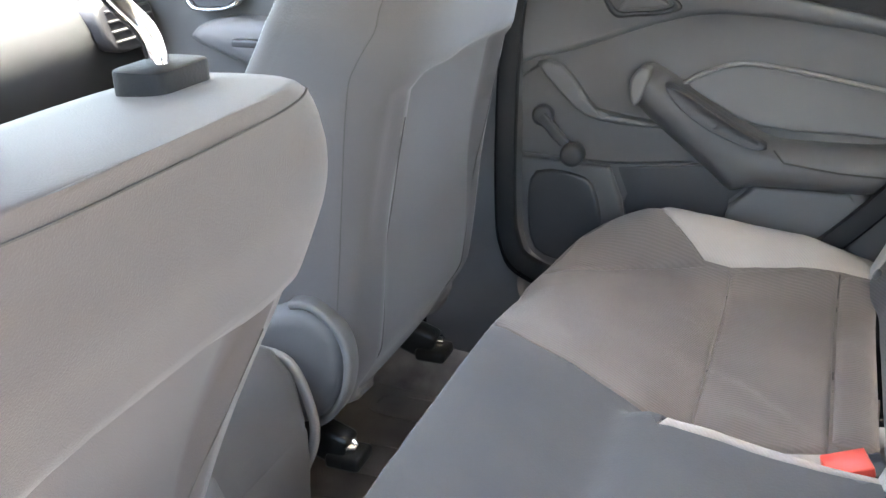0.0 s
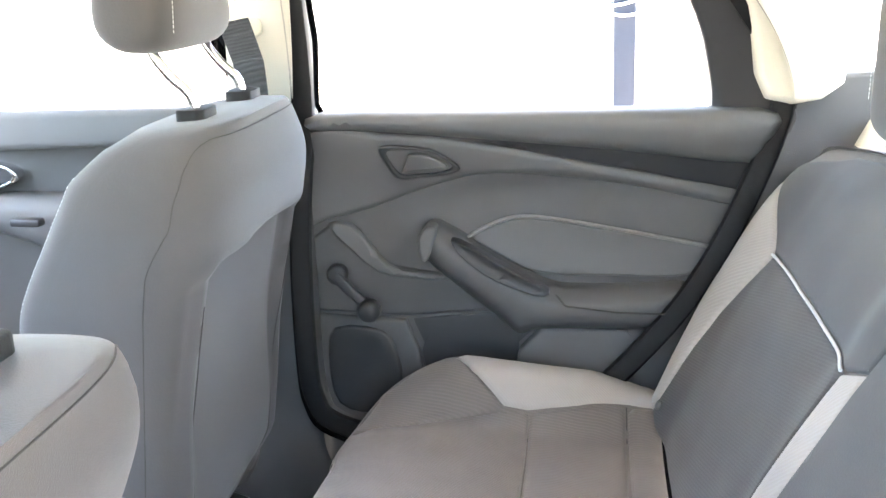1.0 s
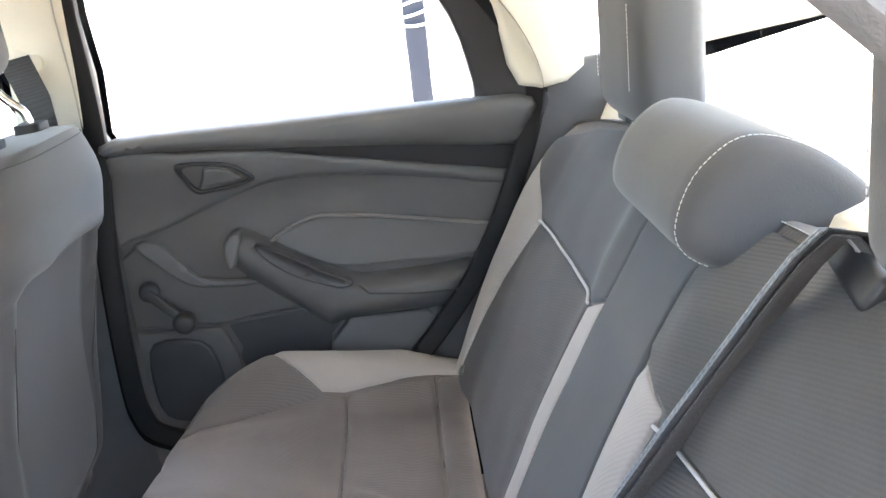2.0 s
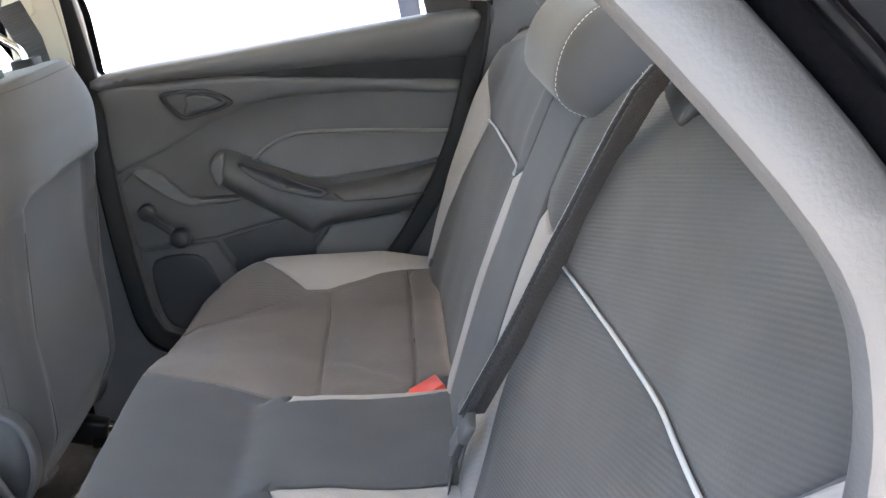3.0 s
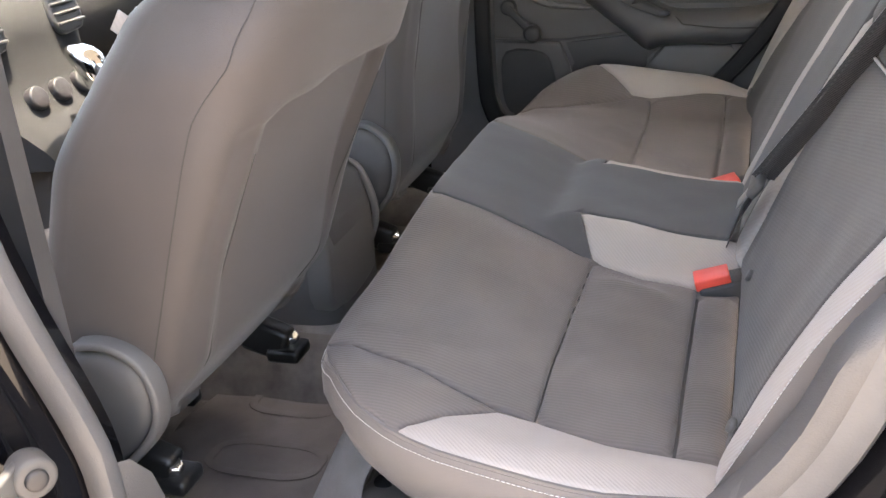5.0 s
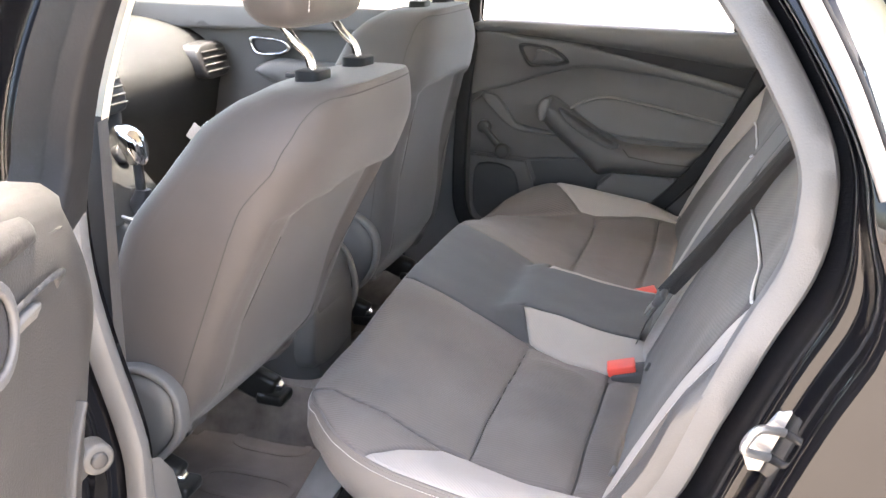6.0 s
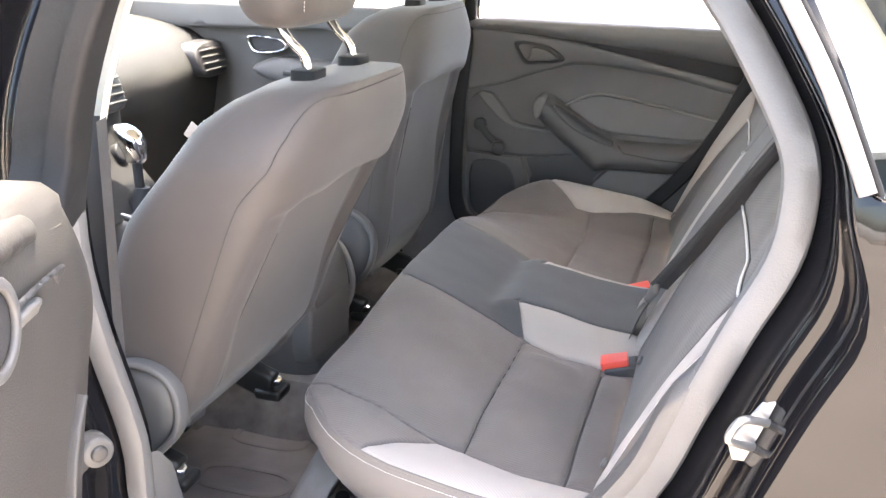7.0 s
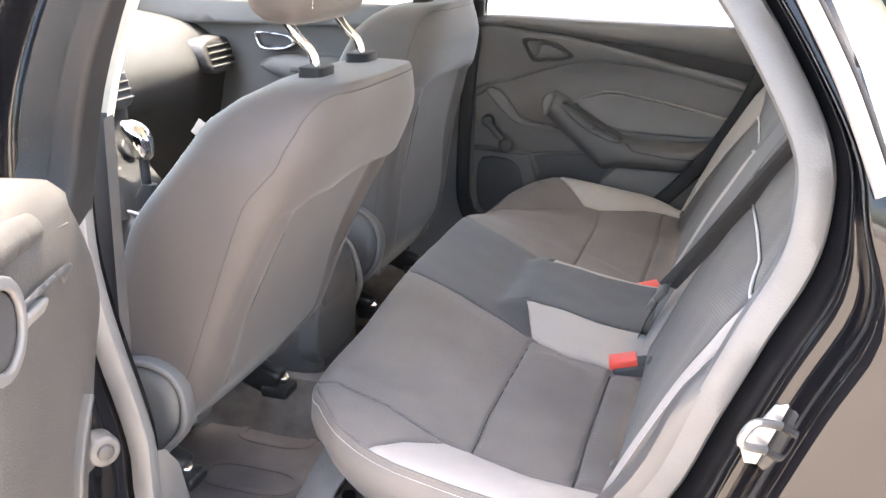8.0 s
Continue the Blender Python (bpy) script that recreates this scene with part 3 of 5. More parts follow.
        pillow("pocket_liner", [(-0.182, 0.675), (-0.04, 0.69), (0.0, 0.658), (0.03, 0.66), (0.0, 0.63), (-0.02, 0.52), (-0.14, 0.52), (-0.16, 0.62)], on(0.002), PLASTIC_DARK, door, r=0.003, depth=0.02, step=0.04)
    else:
        rim = smooth_poly([(-0.235, 1.024), (-0.252, 1.005), (-0.282, 0.961), (-0.296, 0.915), (-0.291, 0.885), (-0.277, 0.858), (-0.263, 0.82), (-0.245, 0.775), (-0.225, 0.70), (-0.225, 0.60), (-0.24, 0.50),
                           (-0.10, 0.49), (-0.05, 0.60), (-0.05, 0.80), (-0.09, 0.95), (-0.10, 1.028)], per=3)
        cover = pillow("front_cover", rim, lambda x, z, h: place(x, 0.062 + h, z), soft, door, r=0.022, depth=0.05, step=0.02, puff=0.008, puff_width=0.06, label="plain scuffed charcoal trim moulding")
        sweep("cover_joint", [place(x, 0.0655, z) for x, z in ((-0.222, 0.992), (-0.20, 0.994), (-0.17, 0.994), (-0.13, 0.992))], ring(0.0016, 5), SEAM, cover)
        sweep("pocket_ridge", [place(x, 0.071, z) for x, z in smooth_poly([(-0.215, 0.845), (-0.185, 0.80), (-0.165, 0.72), (-0.155, 0.62), (-0.16, 0.52)], closed=False, per=5)], rounded(0.014, 0.006, 0.0025), soft, cover, up=(0, 0, 1))
        rimmed = [(0.030 * math.cos(a), 0.034 * math.sin(a)) for a in np.linspace(0, 6.283, 25)[:-1]]
        sweep("grip_rim", [place(-0.088 + u, 0.073, 0.955 + v) for u, v in rimmed], rounded(0.010, 0.006, 0.0025), PLASTIC_WORN, cover, closed=True, up=(1, 0, 0))
        pillow("grip_recess", [(-0.088 + 0.85 * u, 0.955 + 0.85 * v) for u, v in rimmed], lambda x, z, h: place(x, 0.0715 + h, z), PLASTIC_DARK, cover, r=0.002, depth=0.004, step=0.012)
    # window winder
    if side > 0:
        a, b = (-0.286, 0.757), (-0.232, 0.705)
        out = Vector(place(0, 1, 0.7)) - Vector(place(0, 0, 0.7))
        pa = Vector(place(a[0], 0.024, a[1]))
        pb = Vector(place(b[0], 0.036, b[1]))
        winder = disc("window_winder", 0.0165, 0.022, pa, out, PLASTIC_DARK, door, 0.005, label="dark plastic window winder")
        sweep("arm", [pa + out * 0.008, pa.lerp(pb, 0.5) + out * 0.01, pb + out * 0.002], rounded(0.017, 0.011, 0.004), PLASTIC_DARK, winder, up=out)
        disc("knob", 0.0185, 0.03, pb + out * 0.012, out, PLASTIC_DARK, winder, 0.009)
    # inside handle
    shape = smooth_poly([(-0.202, 0.966), (-0.155, 0.967), (-0.115, 0.958), (-0.083, 0.93), (-0.105, 0.917), (-0.15, 0.912), (-0.180, 0.911), (-0.196, 0.935)], per=4)
    small = [(-0.146 + (x + 0.146) * 0.80, 0.94 + (z - 0.94) * 0.72) for x, z in shape]
    handle = pillow("door_handle", shape, on(0.022 if side > 0 else 0.045), PLASTIC_DARK, door, r=0.005, depth=0.015, step=0.012, holes=[small])
    pillow("recess", small, on(0.012 if side > 0 else 0.036), PLASTIC_DARK, handle, r=0.002, depth=0.01, step=0.012)
    pillow("lever", smooth_poly([(-0.157, 0.955), (-0.125, 0.951), (-0.102, 0.934), (-0.115, 0.928), (-0.15, 0.925), (-0.172, 0.922), (-0.163, 0.94)], per=3), on(0.028 if side > 0 else 0.05), PLASTIC_SOFT, handle, r=0.005, depth=0.008, step=0.01)
    # outer skin, window frame and glass
    outer = [(-0.36, 0.98), (-0.385, 0.75), (-0.37, 0.52), (-0.25, 0.46), (0.0, 0.47), (0.12, 0.52), (0.21, 0.58), (0.29, 0.66), (0.35, 0.75), (0.39, 0.87), (0.405, 0.98)]
    pillow("outer_skin", outer, lambda x, z, h: place(x, -0.14 - h + lean(z), z), PAINT, door, r=0.004, depth=0.10, step=0.06)
    frame_in = REAR_WINDOW
    frame_out = smooth_poly([(-0.355, 0.965), (-0.1, 0.965), (0.2, 0.965), (0.39, 0.965), (0.375, 1.09), (0.325, 1.17), (0.25, 1.262), (0.16, 1.33), (0.05, 1.368), (-0.12, 1.382), (-0.25, 1.375), (-0.32, 1.31), (-0.345, 1.18)], per=3)
    wf = pillow("window_frame", frame_out, lambda x, z, h: place(x, 0.055 + h + lean(z) - 0.02, z), PLASTIC_DARK if side > 0 else RUBBER_BLACK, door, r=0.008, depth=0.05, step=0.03, holes=[frame_in])
    pane = pillow("pane", frame_in, lambda x, z, h: place(x, 0.012 + h + lean(z), z), GLASS, wf, r=0.001, depth=0.003, step=0.12)
    pane.visible_shadow = False
    return door


rear_door(1, lambda x, d, z: (x, 0.735 - d, z), "closed black rear door with charcoal plastic trim", PLASTIC_SOFT)
HINGE, SWING = Vector((-0.44, -0.88, 0)), radians(-76)


def swung(x, d, z):
    p = Vector((x, -(0.735 - d), z)) - HINGE
    c, s = math.cos(SWING), math.sin(SWING)
    return (HINGE.x + c * p.x - s * p.y, HINGE.y + s * p.x + c * p.y, z)


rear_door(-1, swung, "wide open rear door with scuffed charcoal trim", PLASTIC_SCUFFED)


# ---- rear seat ----
def hump(x, y):
    a = abs(y)
    wide = 0.068 * step01(0.50, 0.12, a) * np.clip((0.024 - x) / 0.19, 0, 1.1)
    narrow = 0.045 * step01(0.168, 0.115, a) * step01(-0.10, 0.0, x) * (1 - 0.3 * step01(0.05, 0.2, x))
    return float(max(wide, narrow))


def cushion_z(x, y):
    a = abs(y)
    z = float(np.interp(x, [-0.25, -0.225, -0.19, -0.10, 0.02, 0.10, 0.22], [0.578, 0.588, 0.596, 0.592, 0.570, 0.558, 0.556]))
    z += hump(x, y)
    if y > 0:
        z += 0.036 * float(step01(0.53, 0.62, a)) * float(step01(-0.22, -0.05, x)) - 0.012 * float(step01(0.63, 0.70, a))
    else:
        z += float(step01(0.52, 0.66, a)) * float(np.interp(x, [-0.2, -0.1, 0.0, 0.1, 0.2], [0.0, -0.008, 0.004, 0.014, 0.008])) - 0.012 * float(step01(0.44, 0.52, a)) * float(step01(-0.15, 0.0, x)) * float(step01(0.64, 0.56, a))
    z += 0.028 * float(step01(0.50, 0.63, y)) * float(step01(0.22, 0.10, x))
    # creases where the cloth is worn beside the buckles
    for x0, y0, x1, y1, sag in ((0.02, 0.33, 0.155, 0.215, 0.005), (0.05, 0.24, 0.15, 0.20, 0.003), (0.035, -0.205, 0.15, -0.245, 0.005), (0.03, -0.47, 0.09, -0.40, 0.002)):
        dx, dy = x1 - x0, y1 - y0
        t = ((x - x0) * dx + (y - y0) * dy) / (dx * dx + dy * dy)
        if -0.1 < t < 1.1:
            d = ((x - x0) * dy - (y - y0) * dx) / math.hypot(dx, dy) + 0.012 * math.sin(3 * t)
            fade = max(0.0, math.sin(math.pi * min(max(t, 0), 1)))
            z += fade * sag * (math.exp(-(((d - 0.014) / 0.014) ** 2)) - 0.9 * math.exp(-((d / 0.006) ** 2)))
    return z + 0.002 * noise.noise(Vector((x * 14, y * 14, 0))) + 0.0008 * noise.noise(Vector((x * 45, y * 45, 5)))


def squeeze(x, y):
    """The doorway side of the cushion is drawn in a little against the far side."""
    if y > -0.45:
        return y
    xs = [-0.222, -0.192, -0.143, -0.079, 0.025, 0.114, 0.215]
    wide = float(np.interp(x, xs, [0.06, 0.125, 0.174, 0.212, 0.242, 0.252, 0.248]))
    narrow = float(np.interp(x, xs, [0.038, 0.08, 0.137, 0.174, 0.199, 0.209, 0.190]))
    return -0.45 - narrow * (-(y + 0.45) / wide) ** 1.2


def on_cushion(off=0.0):
    return lambda x, y, h: (x, squeeze(x, y), cushion_z(x, squeeze(x, y)) + off + h)


HALF = [(-0.188, 0.0), (-0.190, -0.17), (-0.206, -0.32), (-0.226, -0.42), (-0.220, -0.51), (-0.192, -0.575), (-0.143, -0.624), (-0.079, -0.662), (0.025, -0.692), (0.114, -0.702), (0.215, -0.698)]
cushion = thing("rear_bench", "charcoal cloth rear bench with light grey side panels", "rear seat")
pads = {
    "front_pad": ([(-0.190, -0.170), (-0.206, -0.32), (-0.226, -0.42), (-0.226, -0.487), (-0.12, -0.527), (-0.01, -0.563), (0.0242, -0.567), (0.0242, -0.30), (0.0242, -0.160), (-0.07, -0.166), (-0.16, -0.170)], CLOTH_DARK),
    "corner_pad": ([(-0.226, -0.489), (-0.220, -0.51), (-0.192, -0.575), (-0.143, -0.624), (-0.097, -0.652), (-0.062, -0.606), (-0.012, -0.567), (-0.12, -0.530)], CLOTH_DARK),
    "side_pad": ([(-0.095, -0.653), (-0.079, -0.662), (0.025, -0.692), (0.114, -0.702), (0.215, -0.698), (0.215, -0.612), (0.10, -0.588), (0.024, -0.572), (-0.012, -0.571), (-0.06, -0.608)], CLOTH_GREY),
    "rear_pad": ([(0.0250, -0.161), (0.0250, -0.569), (0.10, -0.586), (0.1650, -0.598), (0.1650, -0.205), (0.13, -0.192), (0.08, -0.181)], CLOTH_DARK),
    "rear_strip": ([(0.1658, -0.22), (0.1658, -0.599), (0.215, -0.608), (0.215, -0.22)], CLOTH_DARK),
    "grey_wedge": ([(0.001, -0.106), (0.012, -0.131), (0.025, -0.158), (0.08, -0.177), (0.13, -0.188), (0.165, -0.20), (0.215, -0.20), (0.215, -0.117)], CLOTH_GREY),
}
SOFT = {"front_pad": 0.005, "rear_pad": 0.010, "rear_strip": 0.012}
for name, (poly, mat) in pads.items():
    for p in (poly, mirror(poly)):
        pillow(name, p, on_cushion(), mat, cushion, r=SOFT.get(name, 0.006), depth=0.02, step=0.013, puff=0.006, puff_width=0.05)
mid = [(-0.190, -0.169), (-0.16, -0.169), (-0.07, -0.165), (0.0235, -0.158), (0.010, -0.130), (0.0, -0.104), (0.215, -0.115)]
pillow("middle_pad", mid + mirror(mid)[::-1], on_cushion(), CLOTH_MID, cushion, r=0.003, depth=0.02, step=0.015)
pillow("underlay", mirror(HALF)[::-1] + HALF[1:], on_cushion(-0.0055), CLOTH_DARK, cushion, r=0.004, depth=0.01, step=0.02)
for sg in (-1, 1):
    for x, y0, y1, w in ((0.0247, 0.165, 0.566, 0.0021), (0.1654, 0.225, 0.598, 0.0024)):
        sweep("seam", [on_cushion(-0.0068)(x, sg * y, 0) for y in np.linspace(y0, y1, 30)], ring(w if sg < 0 else 0.55 * w, 6), SEAM, cushion)
rim = [(x, squeeze(x, y)) for x, y in smooth_poly(mirror(HALF)[::-1] + HALF[1:], closed=False, per=3)]


def skirt_row(out, drop):
    rows = []
    n = len(rim)
    for i, p in enumerate(rim):
        a, b = rim[max(i - 1, 0)], rim[min(i + 1, n - 1)]
        tx, ty = b[0] - a[0], b[1] - a[1]
        m = math.hypot(tx, ty)
        s = 1.0
        q = (p[0] + out * ty / m * s, p[1] - out * tx / m * s)
        rows.append((q[0], q[1], cushion_z(*p) + drop))
    return rows


test = skirt_row(0.01, 0)
flip = 1 if test[len(test) // 2][0] < rim[len(rim) // 2][0] else -1
skirt = [skirt_row(flip * o, d) for o, d in ((-0.02, -0.012), (-0.004, -0.0045), (0.002, -0.006), (0.006, -0.018), (0.007, -0.042), (0.0, -0.068), (-0.016, -0.092), (-0.040, -0.110), (-0.08, -0.122))]
loft("border", skirt, CLOTH_BORDER, cushion, closed=False, label="smooth taupe side band under a stitched edge")
sweep("welt", skirt_row(flip * -0.0005, -0.0045), ring(0.0026, 6), CLOTH_BORDER, cushion)
stitches("stitching", skirt_row(flip * 0.0052, -0.011), THREAD, cushion)

# felt-covered side of the seat base, beside the footwell
left = smooth_poly([(-0.215, -0.435, 0.49), (-0.235, -0.452, 0.45), (-0.268, -0.478, 0.38), (-0.298, -0.488, 0.325), (-0.335, -0.50, 0.283)], closed=False, per=4)
right = smooth_poly([(-0.150, -0.50, 0.49), (-0.175, -0.52, 0.45), (-0.182, -0.53, 0.42), (-0.196, -0.56, 0.36), (-0.215, -0.64, 0.300)], closed=False, per=4)
rows = []
for a, b in zip(left, right):
    a, b = Vector(a), Vector(b)
    rows.append([a + Vector((0.05, 0.03, -0.01))] + [a.lerp(b, k / 8) + Vector((-0.6, -0.8, 0.2)) * 0.012 * math.sin(math.pi * k / 8) for k in range(9)])
loft("base_side", rows, RISER, cushion, closed=False, label="grey felt-covered side of the seat base")

UP, FACE, FOOT = Vector((0.456, 0, 0.890)), Vector((-0.890, 0, 0.456)), Vector((0.215, 0, 0.565))


def back_bulge(s, y):
    a = abs(y)
    b = (0.022 if y > 0 else 0.012) * float(step01(0.52, 0.62, a) if y > 0 else step01(0.50, 0.66, a)) * (1 - float(step01(0.36, 0.5, s))) - 0.035 * float(step01(0.62, 0.72, a) if y > 0 else 0.7 * step01(0.69, 0.78, a))
    b += 0.012 * float(step01(0.19, 0.12, a)) - 0.03 * float(step01(0.42, 0.52, s))
    return b + 0.01 * math.sin(min(s, 0.45) * 7) + 0.0015 * noise.noise(Vector((s * 14, y * 14, 3)))


def on_back(off=0.0):
    def f(s, y, h):
        return FOOT + UP * s + FACE * (back_bulge(s, y) + off + h) + Vector((0, y, 0))
    return f


backrest = cushion
LEFT_BACK = {
    "grey_stripe": [(0.0, -0.155), (0.20, -0.150), (0.318, -0.147), (0.335, -0.082), (0.16, -0.092), (0.0, -0.10)],
    "lower_pad": [(0.0, -0.158), (0.10, -0.156), (0.20, -0.153), (0.304, -0.150), (0.309, -0.22), (0.316, -0.32), (0.324, -0.43), (0.328, -0.55), (0.331, -0.673), (0.24, -0.630), (0.15, -0.598), (0.08, -0.585), (0.0, -0.583)],
    "upper_pad": [(0.335, -0.676), (0.332, -0.55), (0.328, -0.43), (0.320, -0.32), (0.313, -0.22), (0.309, -0.150), (0.322, -0.147), (0.338, -0.08), (0.40, -0.08), (0.485, -0.09), (0.492, -0.20), (0.492, -0.40), (0.488, -0.55), (0.47, -0.66), (0.425, -0.735), (0.38, -0.705)],
    "side_pad": [(0.0, -0.586), (0.08, -0.588), (0.15, -0.601), (0.24, -0.633), (0.333, -0.678), (0.38, -0.708), (0.425, -0.738), (0.410, -0.752), (0.37, -0.745), (0.325, -0.728), (0.25, -0.695), (0.176, -0.672), (0.107, -0.662), (0.042, -0.652), (0.0, -0.640)],
}
back_parts = {
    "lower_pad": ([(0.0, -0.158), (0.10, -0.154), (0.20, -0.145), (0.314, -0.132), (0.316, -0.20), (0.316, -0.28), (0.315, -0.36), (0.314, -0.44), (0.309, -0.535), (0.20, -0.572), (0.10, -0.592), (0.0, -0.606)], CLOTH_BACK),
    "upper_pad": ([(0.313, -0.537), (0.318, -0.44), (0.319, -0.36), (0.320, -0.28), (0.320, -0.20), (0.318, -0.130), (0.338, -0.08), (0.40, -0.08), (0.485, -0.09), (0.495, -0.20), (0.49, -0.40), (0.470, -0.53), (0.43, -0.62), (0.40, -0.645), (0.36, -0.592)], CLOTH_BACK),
    "side_pad": ([(0.0, -0.609), (0.10, -0.595), (0.20, -0.575), (0.311, -0.540), (0.36, -0.596), (0.40, -0.650), (0.415, -0.680), (0.36, -0.705), (0.25, -0.708), (0.12, -0.694), (0.0, -0.672)], CLOTH_GREY),
    "grey_stripe": ([(0.0, -0.155), (0.10, -0.151), (0.20, -0.142), (0.315, -0.128), (0.338, -0.076), (0.16, -0.092), (0.0, -0.10)], CLOTH_GREY),
}
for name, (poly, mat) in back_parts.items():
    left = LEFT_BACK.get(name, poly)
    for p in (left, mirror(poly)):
        # Far upper pad takes the copy with bluish light in its colour.
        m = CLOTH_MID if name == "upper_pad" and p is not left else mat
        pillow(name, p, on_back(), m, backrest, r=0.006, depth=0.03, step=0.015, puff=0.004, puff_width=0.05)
mid = [(0.0, -0.098), (0.16, -0.090), (0.328, -0.080), (0.40, -0.078), (0.485, -0.088)]
pillow("middle_pad", mid + mirror(mid)[::-1], on_back(), CLOTH_MID, backrest, r=0.004, depth=0.03, step=0.018)
pipe = smooth_poly([(0.316, -0.132), (0.318, -0.20), (0.318, -0.28), (0.317, -0.36), (0.316, -0.44), (0.311, -0.536)], closed=False, per=5)
left_pipe = smooth_poly([(0.306, -0.152), (0.311, -0.22), (0.318, -0.32), (0.326, -0.43), (0.330, -0.55), (0.333, -0.674)], closed=False, per=5)
for p in (left_pipe, mirror(pipe)):
    sweep("piping", [on_back(0.0005)(s, y, 0) for s, y in p], ring(0.0019, 8), PIPING, backrest, label="pale grey piping")
edge = smooth_poly([(0.0, -0.672), (0.12, -0.701), (0.25, -0.721), (0.36, -0.725), (0.415, -0.700), (0.45, -0.65), (0.48, -0.55), (0.496, -0.40), (0.50, -0.20), (0.49, 0.0)], closed=False, per=5)
left_edge = smooth_poly([(0.0, -0.643), (0.042, -0.655), (0.107, -0.665), (0.176, -0.675), (0.25, -0.698), (0.325, -0.731), (0.37, -0.748), (0.412, -0.755), (0.445, -0.72), (0.475, -0.66), (0.492, -0.55), (0.497, -0.40), (0.50, -0.20), (0.49, 0.0)], closed=False, per=5)
full = left_edge + mirror(edge)[::-1][1:]
pillow("underlay", full[::2], on_back(-0.0055), CLOTH_DARK, backrest, r=0.004, depth=0.02, step=0.022)
rows = []
for o, d in ((0.0, 0.0), (0.004, -0.008), (0.006, -0.03), (0.004, -0.08), (-0.01, -0.13)):
    row = []
    for i, p in enumerate(full):
        a, b = full[max(i - 1, 0)], full[min(i + 1, len(full) - 1)]
        tx, ty = b[0] - a[0], b[1] - a[1]
        m = math.hypot(tx, ty) or 1
        row.append(on_back()(p[0] + o * -ty / m * (-1), p[1] + o * tx / m * (-1), d))
    rows.append(row)
loft("border", rows, CLOTH_BORDER, backrest, closed=False)
stitches("stitching", [on_back(0.0005 if y < 0 else -0.012)(s, y * (1.0 if y < 0 else 1.008), 0) for s, y in full], THREAD, backrest)


def padded_block(name, rows, material, parent, n=28, power=3.2, label=""):
    """A rounded bolster: rows of (centre, side half, depth half, side axis, depth axis)."""
    out = []
    for c, a, b, sa, da in rows:
        r = []
        for k in range(n):
            t = 2 * math.pi * k / n
            cs, sn = math.cos(t), math.sin(t)
            r.append(Vector(c) + Vector(sa) * (a * math.copysign(abs(cs) ** (2 / power), cs)) + Vector(da) * (b * math.copysign(abs(sn) ** (2 / power), sn)))
        out.append(r)
    return loft(name, out, material, parent, closed=True, cap=True, label=label, angle=70)


def shell_rows(base, up, face, side, w, d, h, round_=0.03, steps=6, lean_in=0.0, shape=None):
    """Rows for a padded block standing on base, with rounded ends."""
    rows, side_v = [], Vector(side)
    for k in range(steps + 1):
        t = 90 * k / steps
        dz, q = round_ * (1 - math.sin(radians(t))), round_ * (1 - math.cos(radians(90 - t)))
        inset = round_ * (1 - math.sin(radians(t)))
        rows.append((round_ * (1 - math.cos(radians(t))), inset))
    lo = [(a, i) for a, i in rows]
    hi = [(h - a, i) for a, i in reversed(rows)]
    mids = [(round_ + (h - 2 * round_) * k / 6, 0.0) for k in range(1, 6)]
    out = []
    for z, i in lo + mids + hi:
        kw, kd, off = shape(z / h) if shape else (1, 1, 0)
        out.append((Vector(base) + Vector(up) * z + Vector(face) * off, w / 2 * kw - i, d / 2 * kd - i, side_v, Vector(face)))
    return out


# rear head restraints
def rear_headrest(y):
    hr = thing("rear_headrest", "charcoal cloth head restraint with white seam on rear bench", "headrest", "rear headrests")
    base = Vector((0.488, y, 1.003))
    up = Vector((0.02, 0, 0.9998))
    face = Vector((-0.9998, 0, 0.02))
    padded_block("pad", shell_rows(base, up, face, (0, 1, 0), 0.250, 0.100, 0.192, 0.034), CLOTH_MID, hr, n=40, power=3.8)
    for sy in (-0.098, 0.098):
        stitches("stitching", [base + up * z + face * 0.0485 + Vector((0, sy * 0.95, 0)) for z in np.linspace(0.05, 0.15, 12)], THREAD, hr)
    for sy in (-0.075, 0.075):
        sweep("post", [base + up * -0.04 + Vector((0, sy, 0)), base + up * 0.03 + Vector((0, sy, 0))], ring(0.006, 10), CHROME, hr)
    for sy in (-0.075, 0.075):
        block("guide", (0.045, 0.05, 0.012), base + up * -0.006 + Vector((0, sy, 0)), PLASTIC_SOFT, hr, 0.003)
    return hr


rear_headrest(0.40)
rear_headrest(-0.41)

centre = thing("centre_headrest", "low cloth centre head restraint overhanging the backrest", "headrest", "rear headrests")
prof = [(s + 0.012, d - 0.03) for s, d in smooth_poly([(0.432, 0.02), (0.428, 0.055), (0.438, 0.080), (0.465, 0.090), (0.50, 0.088), (0.535, 0.068), (0.548, 0.03), (0.545, -0.02), (0.53, -0.06), (0.50, -0.065), (0.485, -0.03), (0.44, 0.0)], per=4)]
cen = np.mean(prof, 0)
rows = []
for y, k in ((-0.135, 0.62), (-0.1335, 0.80), (-0.128, 0.92), (-0.118, 0.985), (-0.10, 1.0), (-0.05, 1.0), (0.0, 1.0), (0.05, 1.0), (0.10, 1.0), (0.118, 0.985), (0.128, 0.92), (0.1335, 0.80), (0.135, 0.62)):
    rows.append([FOOT + UP * (cen[0] + (s - cen[0]) * k) + FACE * (cen[1] + (d - cen[1]) * k) + Vector((0, y, 0)) for s, d in prof])
loft("pad", rows, CLOTH_MID, centre, closed=True, cap=True, angle=80)
